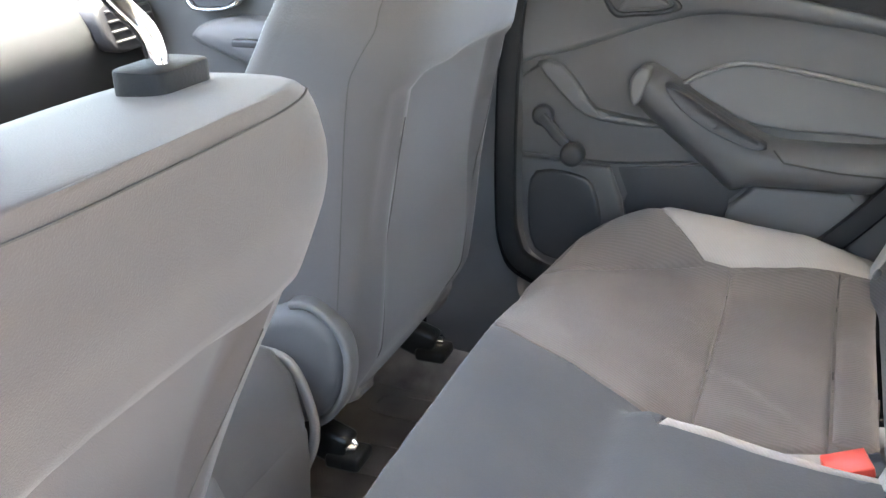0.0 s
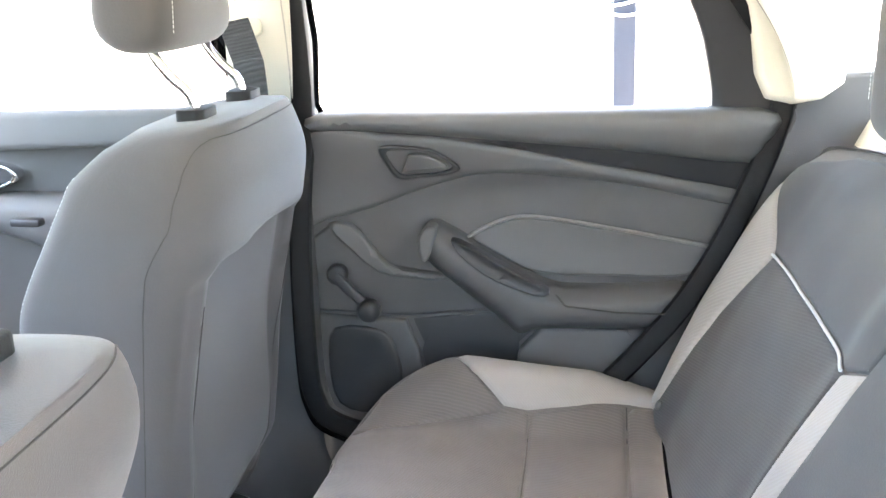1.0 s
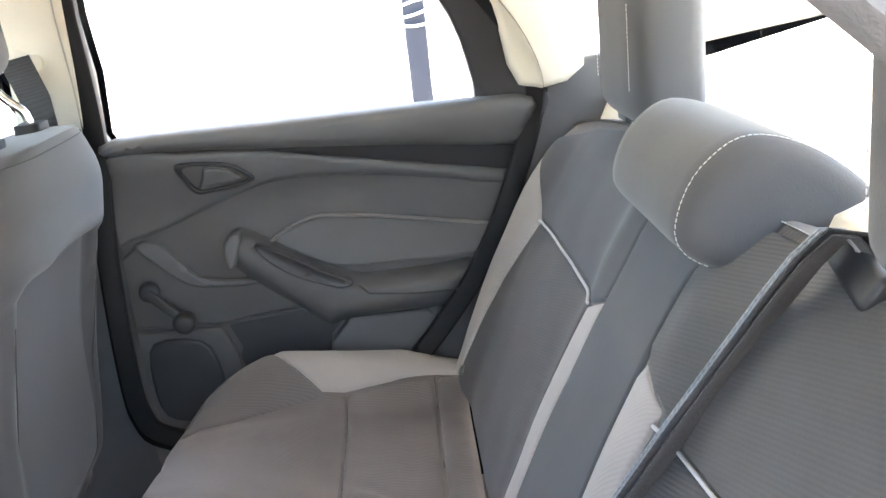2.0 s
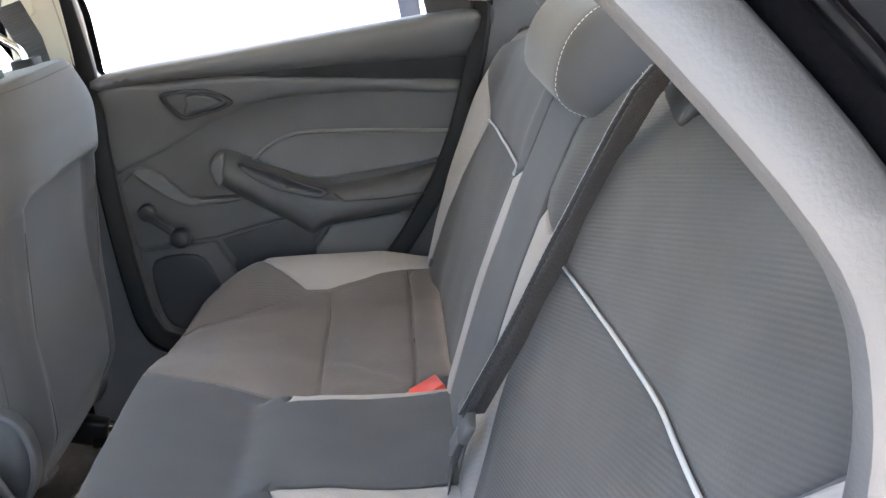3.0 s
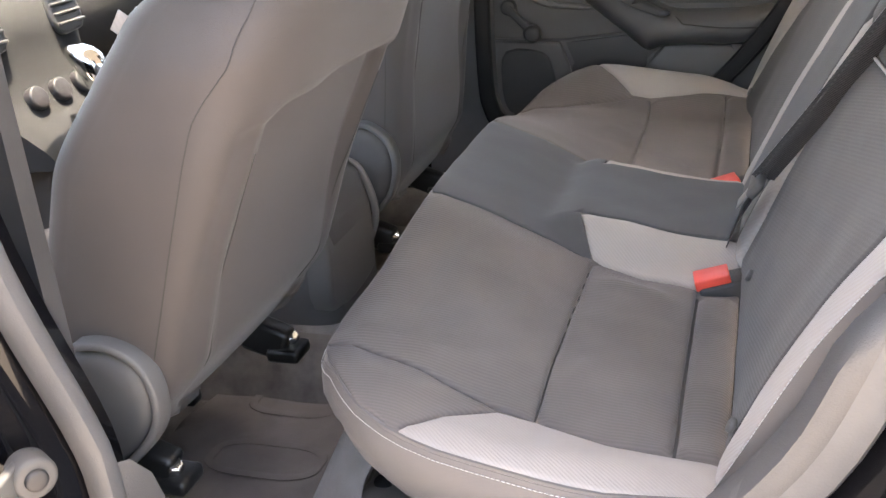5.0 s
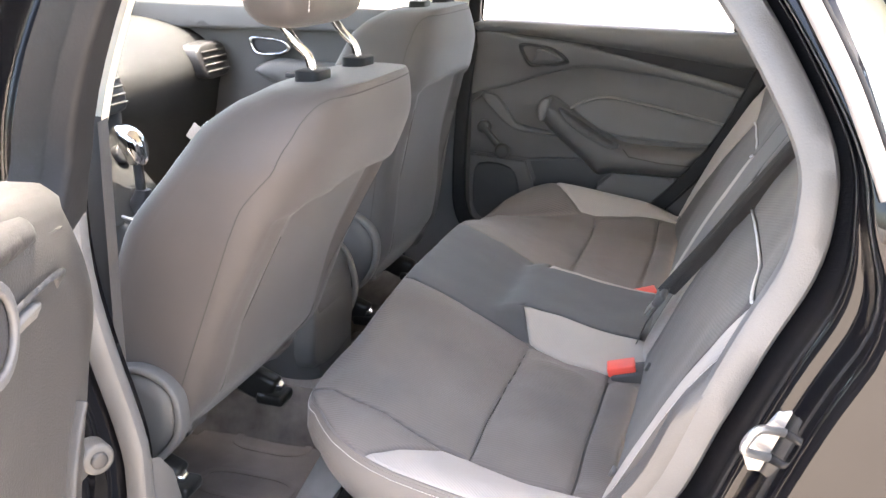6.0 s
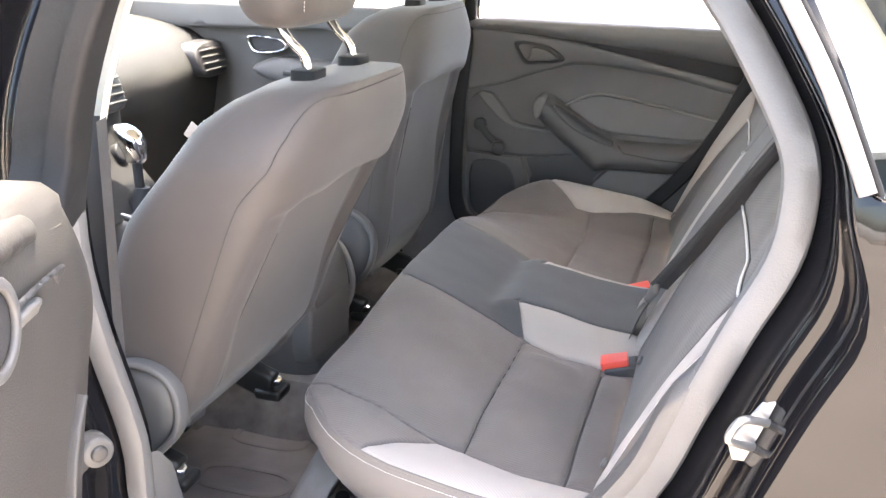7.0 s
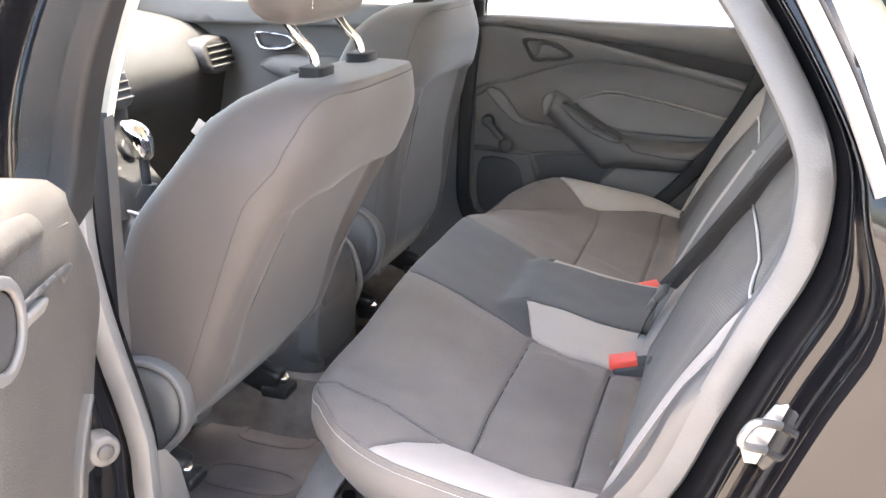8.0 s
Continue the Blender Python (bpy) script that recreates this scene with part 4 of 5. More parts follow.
for sy in (-0.119,):
    line = [FOOT + UP * (cen[0] + (s - cen[0]) * 0.99) + FACE * (cen[1] + (d - cen[1]) * 0.99) + Vector((0, sy, 0)) for s, d in prof[3:32]]
    stitches("stitching", line, THREAD, centre)


# small anchor clips low on the backrest
for s, y in ((0.035, -0.585), (0.04, -0.262), (0.035, 0.58)):
    clip = disc("anchor_clip", 0.0075, 0.006, on_back(0.006)(s, y, 0), FACE, PLASTIC_SOFT, backrest, 0.002, label="small round grey plastic clip")

# ---- belts and buckles ----
def buckle(y, tilt):
    b = thing("belt_buckle", "black belt buckle with red release button on the bench", "seat belt buckle", "belt buckles")
    m = Matrix.Translation((0.186, y, 0.563 if y < 0 else 0.566)) @ pose(0, 0, 0, 0, -14, tilt)
    turn = m.to_3x3().to_4x4()
    block("housing", (0.058, 0.044, 0.046), m @ Vector((0.006, 0, -0.022)), PLASTIC_DARK, b, 0.005, turn)
    block("button", (0.044, 0.037, 0.014), m @ Vector((-0.004, 0, 0.004)), RED, b, 0.002, turn)
    sweep("stalk", [m @ Vector((0.04, 0, -0.01)), m @ Vector((0.075, 0, -0.03))], rounded(0.03, 0.006, 0.002), WEBBING, b)
    return b


buckle(-0.19, 8)
buckle(0.162, 16)

belt = thing("centre_seat_belt", "charcoal webbing centre belt with parked tongue across backrest", "seat belt")
top, tong, foot = on_back(0.030)(0.512, -0.262, 0), on_back(0.026)(0.122, -0.165, 0), on_back(0.010)(0.0, -0.105, 0)
# Pale strips paint the shine along the folds of the dark belt.
for off, shift, wide, mat in ((0.0, 0.004, 0.034, WEBBING), (0.007, 0.012, 0.010, WEBBING_SHEEN), (0.006, -0.006, 0.012, WEBBING), (0.012, 0.001, 0.005, WEBBING_SHEEN)):
    path = [top + FACE * (off - 0.05) + UP * -0.02, top + FACE * off, top.lerp(tong, 0.35) + FACE * (off + 0.004), top.lerp(tong, 0.7) + FACE * off, tong + FACE * off]
    sweep("webbing", [Vector(q) + Vector((0, shift, 0)) for q in smooth_poly([tuple(q) for q in path], closed=False, per=4)],
          rounded(wide, 0.0016, 0.0006, 1), mat, belt, up=FACE + Vector((0, -0.22, 0)))
sweep("lower_webbing", [tong, tong.lerp(foot, 0.5) + FACE * 0.004, foot, foot - UP * 0.03], rounded(0.040, 0.0016, 0.0006, 1), PLASTIC_DARK, belt, up=FACE)
d = (tong - top).normalized()
side = d.cross(FACE).normalized()
frame_m = Matrix((side, d, FACE)).transposed().to_4x4()
block("tongue", (0.060, 0.026, 0.012), tong + d * 0.004 + FACE * 0.004, PLASTIC_SOFT, belt, 0.004, frame_m)
block("tongue_plate", (0.024, 0.040, 0.003), tong + d * 0.030 + FACE * 0.003, STEEL, belt, 0.001, frame_m)
block("belt_guide", (0.07, 0.03, 0.02), on_back(0.002)(0.497, -0.268, 0), PLASTIC_DARK, belt, 0.006, frame_m)


# ---- front seats ----
def front_seat(cy, foot_x, top_x, bottom, label, rise=0.0):
    """A front seat seen from behind: rear face from (foot_x, z 0.55) to (top_x, z 1.03)."""
    seat = thing("bucket_seat", label, "car seat", "front seats")
    zs = np.concatenate([[bottom, bottom + 0.003, bottom + 0.01, bottom + 0.02], np.linspace(bottom + 0.035, 0.99, 48), [1.0, 1.01, 1.018, 1.025, 1.030, 1.033, 1.034]])
    W = lambda z: float(np.interp(z, [bottom, bottom + 0.003, bottom + 0.01, bottom + 0.035, 0.70, 0.85, 0.94, 0.98, 1.0, 1.01, 1.018, 1.025, 1.030, 1.033, 1.034],
                                  [0.12, 0.165, 0.19, 0.212, 0.220, 0.230, 0.229, 0.212, 0.196, 0.185, 0.172, 0.155, 0.136, 0.112, 0.06]))
    T = lambda z: float(np.interp(z, [bottom, bottom + 0.02, 0.85, 0.98, 1.01, 1.025, 1.031, 1.034], [0.10, 0.145, 0.15, 0.145, 0.138, 0.12, 0.09, 0.03]))
    rear = lambda z: foot_x + (top_x - foot_x) * (z - 0.55) / 0.48

    def tall(z):
        return z + rise * float(step01(0.6, 0.95, z))

    def relief(z, dy):
        a = abs(dy)
        crease = 0.878 + 0.014 * (1 - (a / 0.2) ** 2)
        inset = float(step01(crease + 0.004, crease - 0.006, z)) * (0.35 + 0.65 * float(step01(0.165, 0.150, a))) * float(step01(0.215, 0.19, a))
        inset *= float(step01(0.60, 0.80, z)) * 0.6 + 0.4
        return -0.030 * inset + 0.018 * float(step01(0.70, 0.93, z)) * float(step01(1.03, 0.95, z)) - 0.03 * float(step01(bottom + 0.08, bottom, z))

    def rear_point(z, dy, off=0.0):
        w, t = W(z), T(z)
        k = min(abs(dy) / w, 0.999)
        b = t / 2 * (1 - k ** 4.2) ** (1 / 3.2)
        mid = rear(z) - t / 2 - 0.0
        return Vector((mid + b + relief(z, dy) * (1 - k ** 8) + off, cy + dy, tall(z)))

    def front_point(z, dy):
        w, t = W(z), T(z)
        k = min(abs(dy) / w, 0.999)
        b = t / 2 * (1 - k ** 4.2) ** (1 / 3.2)
        wing = float(step01(0.10, 0.19, abs(dy))) * (0.03 * float(step01(1.04, 0.97, z)) + 0.045 * float(step01(0.98, 0.82, z)))
        return Vector((rear(z) - t / 2 - b - wing, cy + dy, tall(z)))

    n, rows = 96, []
    for z in zs:
        w, t, row = W(z), T(z), []
        for i in range(n):
            a = 2 * math.pi * i / n
            c, s = math.cos(a), math.sin(a)
            dy = w * math.copysign(abs(s) ** (2 / 3.6), s)
            if c >= 0:
                row.append(rear_point(z, dy))
            else:
                row.append(front_point(z, dy))
        rows.append(row)
    back = loft("backrest", rows, CLOTH_SIDE if cy < 0 else CLOTH_GREY_LIT, seat, closed=True, cap=True, angle=60)
    # sewn seams round the back, and beside the map pocket
    for sg in (-1, 1):
        line = [rear_point(z, sg * W(z) * 0.994, 0.0008) for z in np.linspace(bottom + 0.03, 0.88, 90)]
        for t in np.linspace(0, 90, 24)[1:]:
            line.append(rear_point(0.88 + 0.141 * math.sin(radians(t)), sg * (W(0.88) * 0.994 - 0.09 * (1 - math.cos(radians(t)))), 0.0008))
        for k in np.linspace(1, 0, 24)[1:]:
            line.append(rear_point(1.021, sg * (W(0.88) * 0.994 - 0.09) * k, 0.0008))
        sweep("seam", line, ring(0.0007, 5), SEAM, back)
        stitches("stitching", [front_point(z, sg * W(z) * 0.86) for z in np.linspace(0.62, 0.985, 40)], THREAD, back)
        line = [rear_point(z, sg * (0.157 + 0.012 * math.sin(z * 9)), 0.0006) for z in np.linspace(bottom + 0.03, 0.845, 60)]
        sweep("pocket_seam", line, ring(0.0007, 5), SEAM, back)
    if cy < 0:
        tag = front_point(0.975, -0.19)
        block("fabric_tag", (0.012, 0.002, 0.022), tag + Vector((-0.003, -0.002, 0.0)), CLOTH_GREY, back, 0.001, pose(0, 0, 0, 0, 35, 0), label="small pale sewn-in fabric tag")
    # seat cushion, shield and runners
    rows = []
    for x, w, z0, z1 in ((-0.92, 0.20, 0.47, 0.55), (-0.90, 0.235, 0.44, 0.59), (-0.80, 0.25, 0.42, 0.61), (-0.60, 0.25, 0.41, 0.585), (-0.56, 0.24, 0.41, 0.55), (-0.50, 0.20, 0.43, 0.52)):
        rows.append([(x, cy + px * 2 * w, (z0 + z1) / 2 + pz * (z1 - z0)) for px, pz in rounded(1, 1, 0.25, 4)])
    loft("seat", rows, CLOTH_DARK, seat, closed=True, cap=True, angle=60)
    for sg in (-1, 1):
        y = cy + sg * 0.232
        prof = smooth_poly([(-0.50, 0.50), (-0.44, 0.492), (-0.395, 0.518), (-0.356, 0.56), (-0.346, 0.595), (-0.352, 0.630), (-0.375, 0.652), (-0.415, 0.658), (-0.47, 0.635), (-0.52, 0.56)], per=4)
        if cy > 0:
            prof = smooth_poly([(-0.52, 0.50), (-0.45, 0.490), (-0.41, 0.502), (-0.38, 0.535), (-0.367, 0.58), (-0.372, 0.62), (-0.395, 0.648), (-0.425, 0.658), (-0.48, 0.635), (-0.54, 0.56)], per=4)
        if sg < 0:
            cover = pillow("recliner_cover", prof, lambda x, z, h, y=y: (x, y - h - 0.008, z), PLASTIC, seat, r=0.026, depth=0.04, step=0.015, label="rounded dark plastic recliner cover")
            sweep("rim", [(x, y + 0.008, z) for x, z in prof[8:30]], rounded(0.010, 0.026, 0.004), PLASTIC_SOFT, cover, up=(0, 1, 0))
        sweep("runner", [(-1.0, cy + sg * 0.19, 0.325), (-0.66, cy + sg * 0.19, 0.322)], rounded(0.045, 0.035, 0.004), STEEL_DARK, seat)
        block("riser", (0.26, 0.03, 0.14), (-0.72, cy + sg * 0.19, 0.385), STEEL_DARK, seat, 0.006)
        bracket = block("hinge_bracket", (0.07, 0.035, 0.05), (foot_x - 0.095, cy + sg * 0.155, bottom - 0.07), STEEL_DARK, seat, 0.008, pose(0, 0, 0, 0, 20, 0))
        block("bracket_lug", (0.05, 0.05, 0.02), (foot_x - 0.065, cy + sg * 0.155, bottom - 0.09), STEEL_DARK, bracket, 0.006)
        disc("bolt", 0.011, 0.016, (foot_x - 0.06, cy + sg * 0.16, bottom - 0.072), (0.5, -0.3, 1), CHROME, bracket, 0.003, 6)
    # head restraint on two chromed posts
    hr = thing("front_headrest", "taupe cloth head restraint on chromed posts", "headrest", "front headrests")
    gx = -0.220 if cy < 0 else -0.335
    for sg in (-1, 1):
        gy = cy + 0.010 + sg * 0.080
        base = Vector((gx, gy, 1.034 + rise))
        bm = bmesh.new()
        bmesh.ops.create_cube(bm, size=1)
        bmesh.ops.scale(bm, vec=(0.035, 0.052, 0.020), verts=bm.verts)
        bmesh.ops.bevel(bm, geom=[e for e in bm.edges if abs(e.verts[0].co.z - e.verts[1].co.z) > 0.01], offset=0.010, segments=3, profile=0.5, affect="EDGES")
        bmesh.ops.bevel(bm, geom=[e for e in bm.edges if e.verts[0].co.z > 0 and e.verts[1].co.z > 0 and e.calc_length() > 0.001], offset=0.002, segments=2, profile=0.5, affect="EDGES")
        bmesh.ops.translate(bm, vec=base, verts=bm.verts)
        sharpen(part("guide", bm, RUBBER_BLACK, hr), 40)
        path = smooth_poly([tuple(base - Vector((0, 0, 0.02))), tuple(base + Vector((-0.004, 0, 0.022))), tuple(base + Vector((-0.026, 0, 0.045))), tuple(base + Vector((-0.046, 0, 0.075))), tuple(base + Vector((-0.05, 0, 0.11)))], closed=False, per=5)
        sweep("post", path, ring(0.0062, 12), CHROME, hr, up=(0, 1, 0))
    b0 = Vector((gx - (0.045 if cy < 0 else 0.058), cy + 0.010, 1.095 if cy < 0 else 1.142))
    shape = lambda t: (1 - 0.05 * t, 1.0 - 0.25 * t, -0.012 * t)
    padded_block("pad", shell_rows(b0, (0.05, 0, 0.9987), (0.9987, 0, -0.05), (0, 1, 0), 0.25, 0.115, 0.19, 0.04, shape=shape), CLOTH_SIDE if cy < 0 else CLOTH_GREY_LIT, hr, n=40, power=3.2)
    for sy in (-0.1, 0.1):
        stitches("stitching", [b0 + Vector((0.054 - 0.012 * abs(t - 0.5), sy, 0.19 * t)) for t in np.linspace(0.12, 0.9, 14)], THREAD, hr)
    return seat


front_seat(-0.40, -0.335, -0.145, 0.535, "taupe cloth driver seat with head restraint, seen from behind")
front_seat(0.395, -0.35, -0.275, 0.495, "taupe cloth passenger seat with moulded back panel", 0.036)

# ---- centre console and selector ----
console = thing("centre_console", "charcoal plastic centre console between the front seats", "console")
rows = []
for x, w, z0, z1 in ((-1.15, 0.11, 0.38, 0.70), (-0.95, 0.11, 0.36, 0.69), (-0.80, 0.105, 0.36, 0.665), (-0.62, 0.10, 0.36, 0.62), (-0.50, 0.10, 0.36, 0.63), (-0.44, 0.098, 0.36, 0.625), (-0.415, 0.092, 0.37, 0.60), (-0.40, 0.08, 0.38, 0.56)):
    rows.append([(x, 0.03 + px * 2 * w, (z0 + z1) / 2 + pz * (z1 - z0)) for px, pz in rounded(1, 1, 0.12, 4)])
loft("body", rows, PLASTIC, console, closed=True, cap=True, angle=50)
ridge = smooth_poly([(-0.47, 0.128, 0.61), (-0.425, 0.128, 0.60), (-0.40, 0.125, 0.55), (-0.398, 0.125, 0.50), (-0.425, 0.125, 0.44), (-0.46, 0.125, 0.40)], closed=False, per=5)
sweep("edge_rib", ridge, rounded(0.012, 0.010, 0.004), TRIM_GREY, console, up=(0, 1, 0))
pillow("rear_cover", smooth_poly([(-0.07, 0.42), (-0.075, 0.52), (-0.06, 0.575), (0.0, 0.59), (0.09, 0.585), (0.115, 0.55), (0.115, 0.45), (0.08, 0.415)], per=3), lambda y, z, h: (-0.398 + h - 0.25 * max(z - 0.52, 0), y, z), PLASTIC_SOFT, console, r=0.01, depth=0.03, step=0.03)
pillow("selector_plate", [(-0.90, -0.06), (-0.74, -0.06), (-0.74, 0.06), (-0.90, 0.06)], lambda x, y, h: (x, y, 0.682 + h - 0.16 * (x + 0.9)), PLASTIC_DARK, console, r=0.004, depth=0.02, step=0.04, label="glossy black selector surround")
sweep("selector_frame", [(x, y, 0.686 - 0.16 * (x + 0.9)) for x, y in dense([(-0.90, -0.055), (-0.74, -0.055), (-0.74, 0.055), (-0.90, 0.055)], 0.03)], rounded(0.008, 0.005, 0.002), STEEL, console, closed=True, label="satin silver selector frame")

selector = thing("gear_selector", "automatic gear selector with chromed knob on console", "gear selector")
padded_block("boot", [((-0.815 + 0.02 * t, 0.0, 0.655 + 0.06 * t), 0.026 - 0.013 * t, 0.03 - 0.015 * t, (0, 1, 0), (1, 0, 0)) for t in np.linspace(0, 1, 6)], PLASTIC_DARK, selector, n=20, power=2.4)
sweep("lever", [(-0.80, 0.0, 0.70), (-0.805, 0.0, 0.78)], ring(0.010, 12), PLASTIC_DARK, selector)
padded_block("knob", [((-0.805 - 0.03 * t * t, 0.0, 0.765 + 0.075 * t), 0.024 * k, 0.030 * k, (0, 1, 0), (1, 0, 0)) for t, k in ((0, 0.55), (0.1, 0.7), (0.3, 0.85), (0.55, 1.0), (0.78, 1.0), (0.92, 0.8), (1.0, 0.4))], CHROME, selector, n=24, power=2.3)

# ---- dashboard ----
dashboard = thing("dashboard", "black moulded dashboard with round-edged air vents", "dashboard")
rows = []
for y in np.linspace(-0.74, 0.74, 25):
    swell = 0.03 * math.cos(y * 3.0)
    prof = [(-1.32, 0.985), (-1.20, 0.978), (-1.10, 0.955), (-1.03 + swell, 0.915), (-1.0 + swell, 0.865), (-1.012 + swell, 0.80), (-1.04, 0.74), (-1.06, 0.66), (-1.10, 0.55), (-1.2, 0.46)]
    rows.append([(x, y, z) for x, z in smooth_poly(prof, closed=False, per=4)])
loft("fascia", rows, DASH, dashboard, closed=False, angle=60)
for y, w, x0, z0 in ((0.645, 0.065, -0.985, 0.885), (0.10, 0.04, -0.918, 0.885), (-0.10, 0.04, -0.918, 0.885)):
    vent = pillow("vent", smooth_poly([(y - w, z0 - 0.035), (y - w * 1.1, z0 + 0.03), (y, z0 + 0.042), (y + w, z0 + 0.035), (y + w * 0.9, z0 - 0.03), (y, z0 - 0.042)], per=3), lambda v, z, h, x0=x0, z0=z0: (x0 + h - 0.35 * (z - z0), v, z), PLASTIC_DARK, dashboard, r=0.008, depth=0.04, step=0.02)
    for k in range(4):
        block("slat", (0.006, 1.7 * w, 0.004), (x0 + 0.002 - 0.35 * 0.016 * (k - 1.5), y, z0 + 0.016 * (k - 1.5)), PLASTIC, vent, 0.001)
rows = []
for x, z, w in ((-1.06, 0.955, 0.15), (-0.98, 0.935, 0.155), (-0.945, 0.90, 0.155), (-0.935, 0.85, 0.15), (-0.925, 0.79, 0.14), (-0.885, 0.73, 0.13), (-0.84, 0.69, 0.12), (-0.82, 0.66, 0.115)):
    rows.append([(x - 0.12, -w, z - 0.02), (x - 0.05, -w, z)] + [(x + 0.02 * (1 - (k / 6) ** 4), w * k / 6 * 0.97, z) for k in range(-6, 7)] + [(x - 0.05, w, z), (x - 0.12, w, z - 0.02)])
loft("centre_fascia", rows, DASH, dashboard, closed=False, angle=60)
for y in (-0.06, 0.0, 0.06):
    disc("dial", 0.02, 0.02, (-0.885, y, 0.765), (1, 0, 0.4), PLASTIC_DARK, dashboard, 0.004)

# ---- front passenger door ----
fdoor = thing("door_3", "closed front passenger door with charcoal trim", "car door", kind="structure")
pillow("inner_panel", [(-1.30, 1.0), (-0.42, 1.02), (-0.42, 0.40), (-1.20, 0.40), (-1.30, 0.6)], lambda x, z, h: (x, 0.735 - h - 0.05 * float(step01(0.88, 1.02, z)), z), PLASTIC_SOFT, fdoor, r=0.006, depth=0.03, step=0.06)
pillow("belt_trim", [(-1.30, 1.025), (-0.42, 1.03), (-0.42, 0.975), (-0.9, 0.962), (-1.30, 0.95)], lambda x, z, h: (x, 0.70 - h - 0.02, z), PLASTIC_SOFT, fdoor, r=0.012, depth=0.03, step=0.04)
shape = smooth_poly([(-0.915, 0.942), (-0.86, 0.944), (-0.815, 0.937), (-0.80, 0.918), (-0.83, 0.902), (-0.88, 0.898), (-0.905, 0.905)], per=4)
small = [(-0.86 + (x + 0.86) * 0.82, 0.921 + (z - 0.921) * 0.72) for x, z in shape]
pillow("handle_bezel", shape, lambda x, z, h: (x, 0.695 - h, z), CHROME, fdoor, r=0.004, depth=0.02, step=0.012, holes=[small])
pillow("handle_lever", small, lambda x, z, h: (x, 0.705 - h, z), PLASTIC_DARK, fdoor, r=0.003, depth=0.02, step=0.012)
arm = pillow("armrest", smooth_poly([(-0.90, 0.865), (-0.86, 0.885), (-0.80, 0.89), (-0.6, 0.88), (-0.45, 0.86), (-0.45, 0.74), (-0.62, 0.73), (-0.74, 0.79), (-0.88, 0.84)], per=3), lambda x, z, h: (x, 0.675 - h, z), PLASTIC_SOFT, fdoor, r=0.03, depth=0.06, step=0.03)
block("switch", (0.05, 0.02, 0.012), (-0.76, 0.64, 0.86), PLASTIC_DARK, fdoor, 0.003)
pane = pillow("pane", FRONT_WINDOW, lambda x, z, h: (x, 0.70 - lean(z) + h, z), GLASS, fdoor, r=0.001, depth=0.003, step=0.12)
pane.visible_shadow = False
mirror_ob = thing("door_mirror", "black door mirror outside the passenger window", "door mirror")
padded_block("housing", [((-1.02 - 0.09 * t, 0.99, 1.09), 0.12 * k, 0.075 * k, (0, 1, 0), (0, 0, 1)) for t, k in ((0, 0.97), (0.1, 1.0), (0.5, 0.95), (0.8, 0.75), (1, 0.4))], PAINT, mirror_ob, n=24, power=3)
sweep("stem", [(-1.04, 0.86, 1.03), (-1.04, 0.93, 1.05)], rounded(0.06, 0.03, 0.01), PAINT, mirror_ob)


# ---- pillars, shelf, mats and sill ----
def pillar_b(side, front):
    b = thing("pillar_b", "door pillar trim, cream above and charcoal below", "pillar trim", "centre pillars", kind="structure")
    x0 = -0.40 + front
    rows = []
    for z in np.linspace(1.0, 1.37, 10):
        k = side * (0.70 - lean(z))
        f = 0.06 * (z - 1.0) / 0.37
        rows.append([(x0 + f - 0.115, k + side * 0.03, z), (x0 + f - 0.105, k - side * 0.012, z), (x0 + f - 0.06, k - side * 0.022, z), (x0 + f - 0.005, k - side * 0.018, z), (x0 + f + 0.004, k + side * 0.01, z)])
    loft("upper_trim", rows, CREAM, b, closed=False)
    rows = []
    for z in np.linspace(0.30, 1.005, 12):
        k = side * 0.705
        f = 0.04 * float(step01(0.6, 0.35, z))
        rows.append([(x0 - 0.13 - f, k + side * 0.04, z), (x0 - 0.12 - f, k - side * 0.008, z), (x0 - 0.06, k - side * 0.02, z), (x0 + f, k - side * 0.016, z), (x0 + 0.008 + f, k + side * 0.015, z)])
    loft("lower_trim", rows, PLASTIC, b, closed=False)
    return b


pillar_b(1, 0.070)
pillar_b(-1, 0.02)
fbelt = thing("front_seat_belt", "charcoal front belt hanging from a pillar guide", "seat belt")
sweep("webbing", [(-0.385, 0.612, 1.16), (-0.375, 0.632, 1.10), (-0.376, 0.652, 1.0), (-0.38, 0.652, 0.94)], rounded(0.046, 0.002, 0.0008, 1), WEBBING, fbelt, up=(0, 1, 0))
pillow("guide", smooth_poly([(-0.425, 1.145), (-0.36, 1.135), (-0.352, 1.16), (-0.37, 1.18), (-0.42, 1.18)], per=3), lambda x, z, h: (x, 0.628 - h, z), CREAM, fbelt, r=0.005, depth=0.03, step=0.02, label="cream belt height adjuster")

cp = thing("pillar_c", "cream rear pillar trim beside the rear window", "pillar trim", kind="structure")
pillow("upper_trim", smooth_poly([(0.352, 1.03), (0.315, 1.16), (0.25, 1.25), (0.14, 1.335), (0.05, 1.38), (0.30, 1.40), (0.40, 1.33), (0.43, 1.20), (0.455, 1.05)], per=3), lambda x, z, h: (x, 0.675 - lean(z) - h, z), CREAM, cp, r=0.012, depth=0.04, step=0.03)
pillow("lower_trim", [(0.33, 1.04), (0.36, 1.05), (0.45, 1.06), (0.62, 1.07), (0.62, 0.95), (0.50, 0.72), (0.20, 0.50), (0.10, 0.50), (0.17, 0.60), (0.27, 0.72), (0.33, 0.86), (0.365, 0.97)], lambda x, z, h: (x, 0.705 - h, z), PLASTIC, cp, r=0.008, depth=0.04, step=0.04)
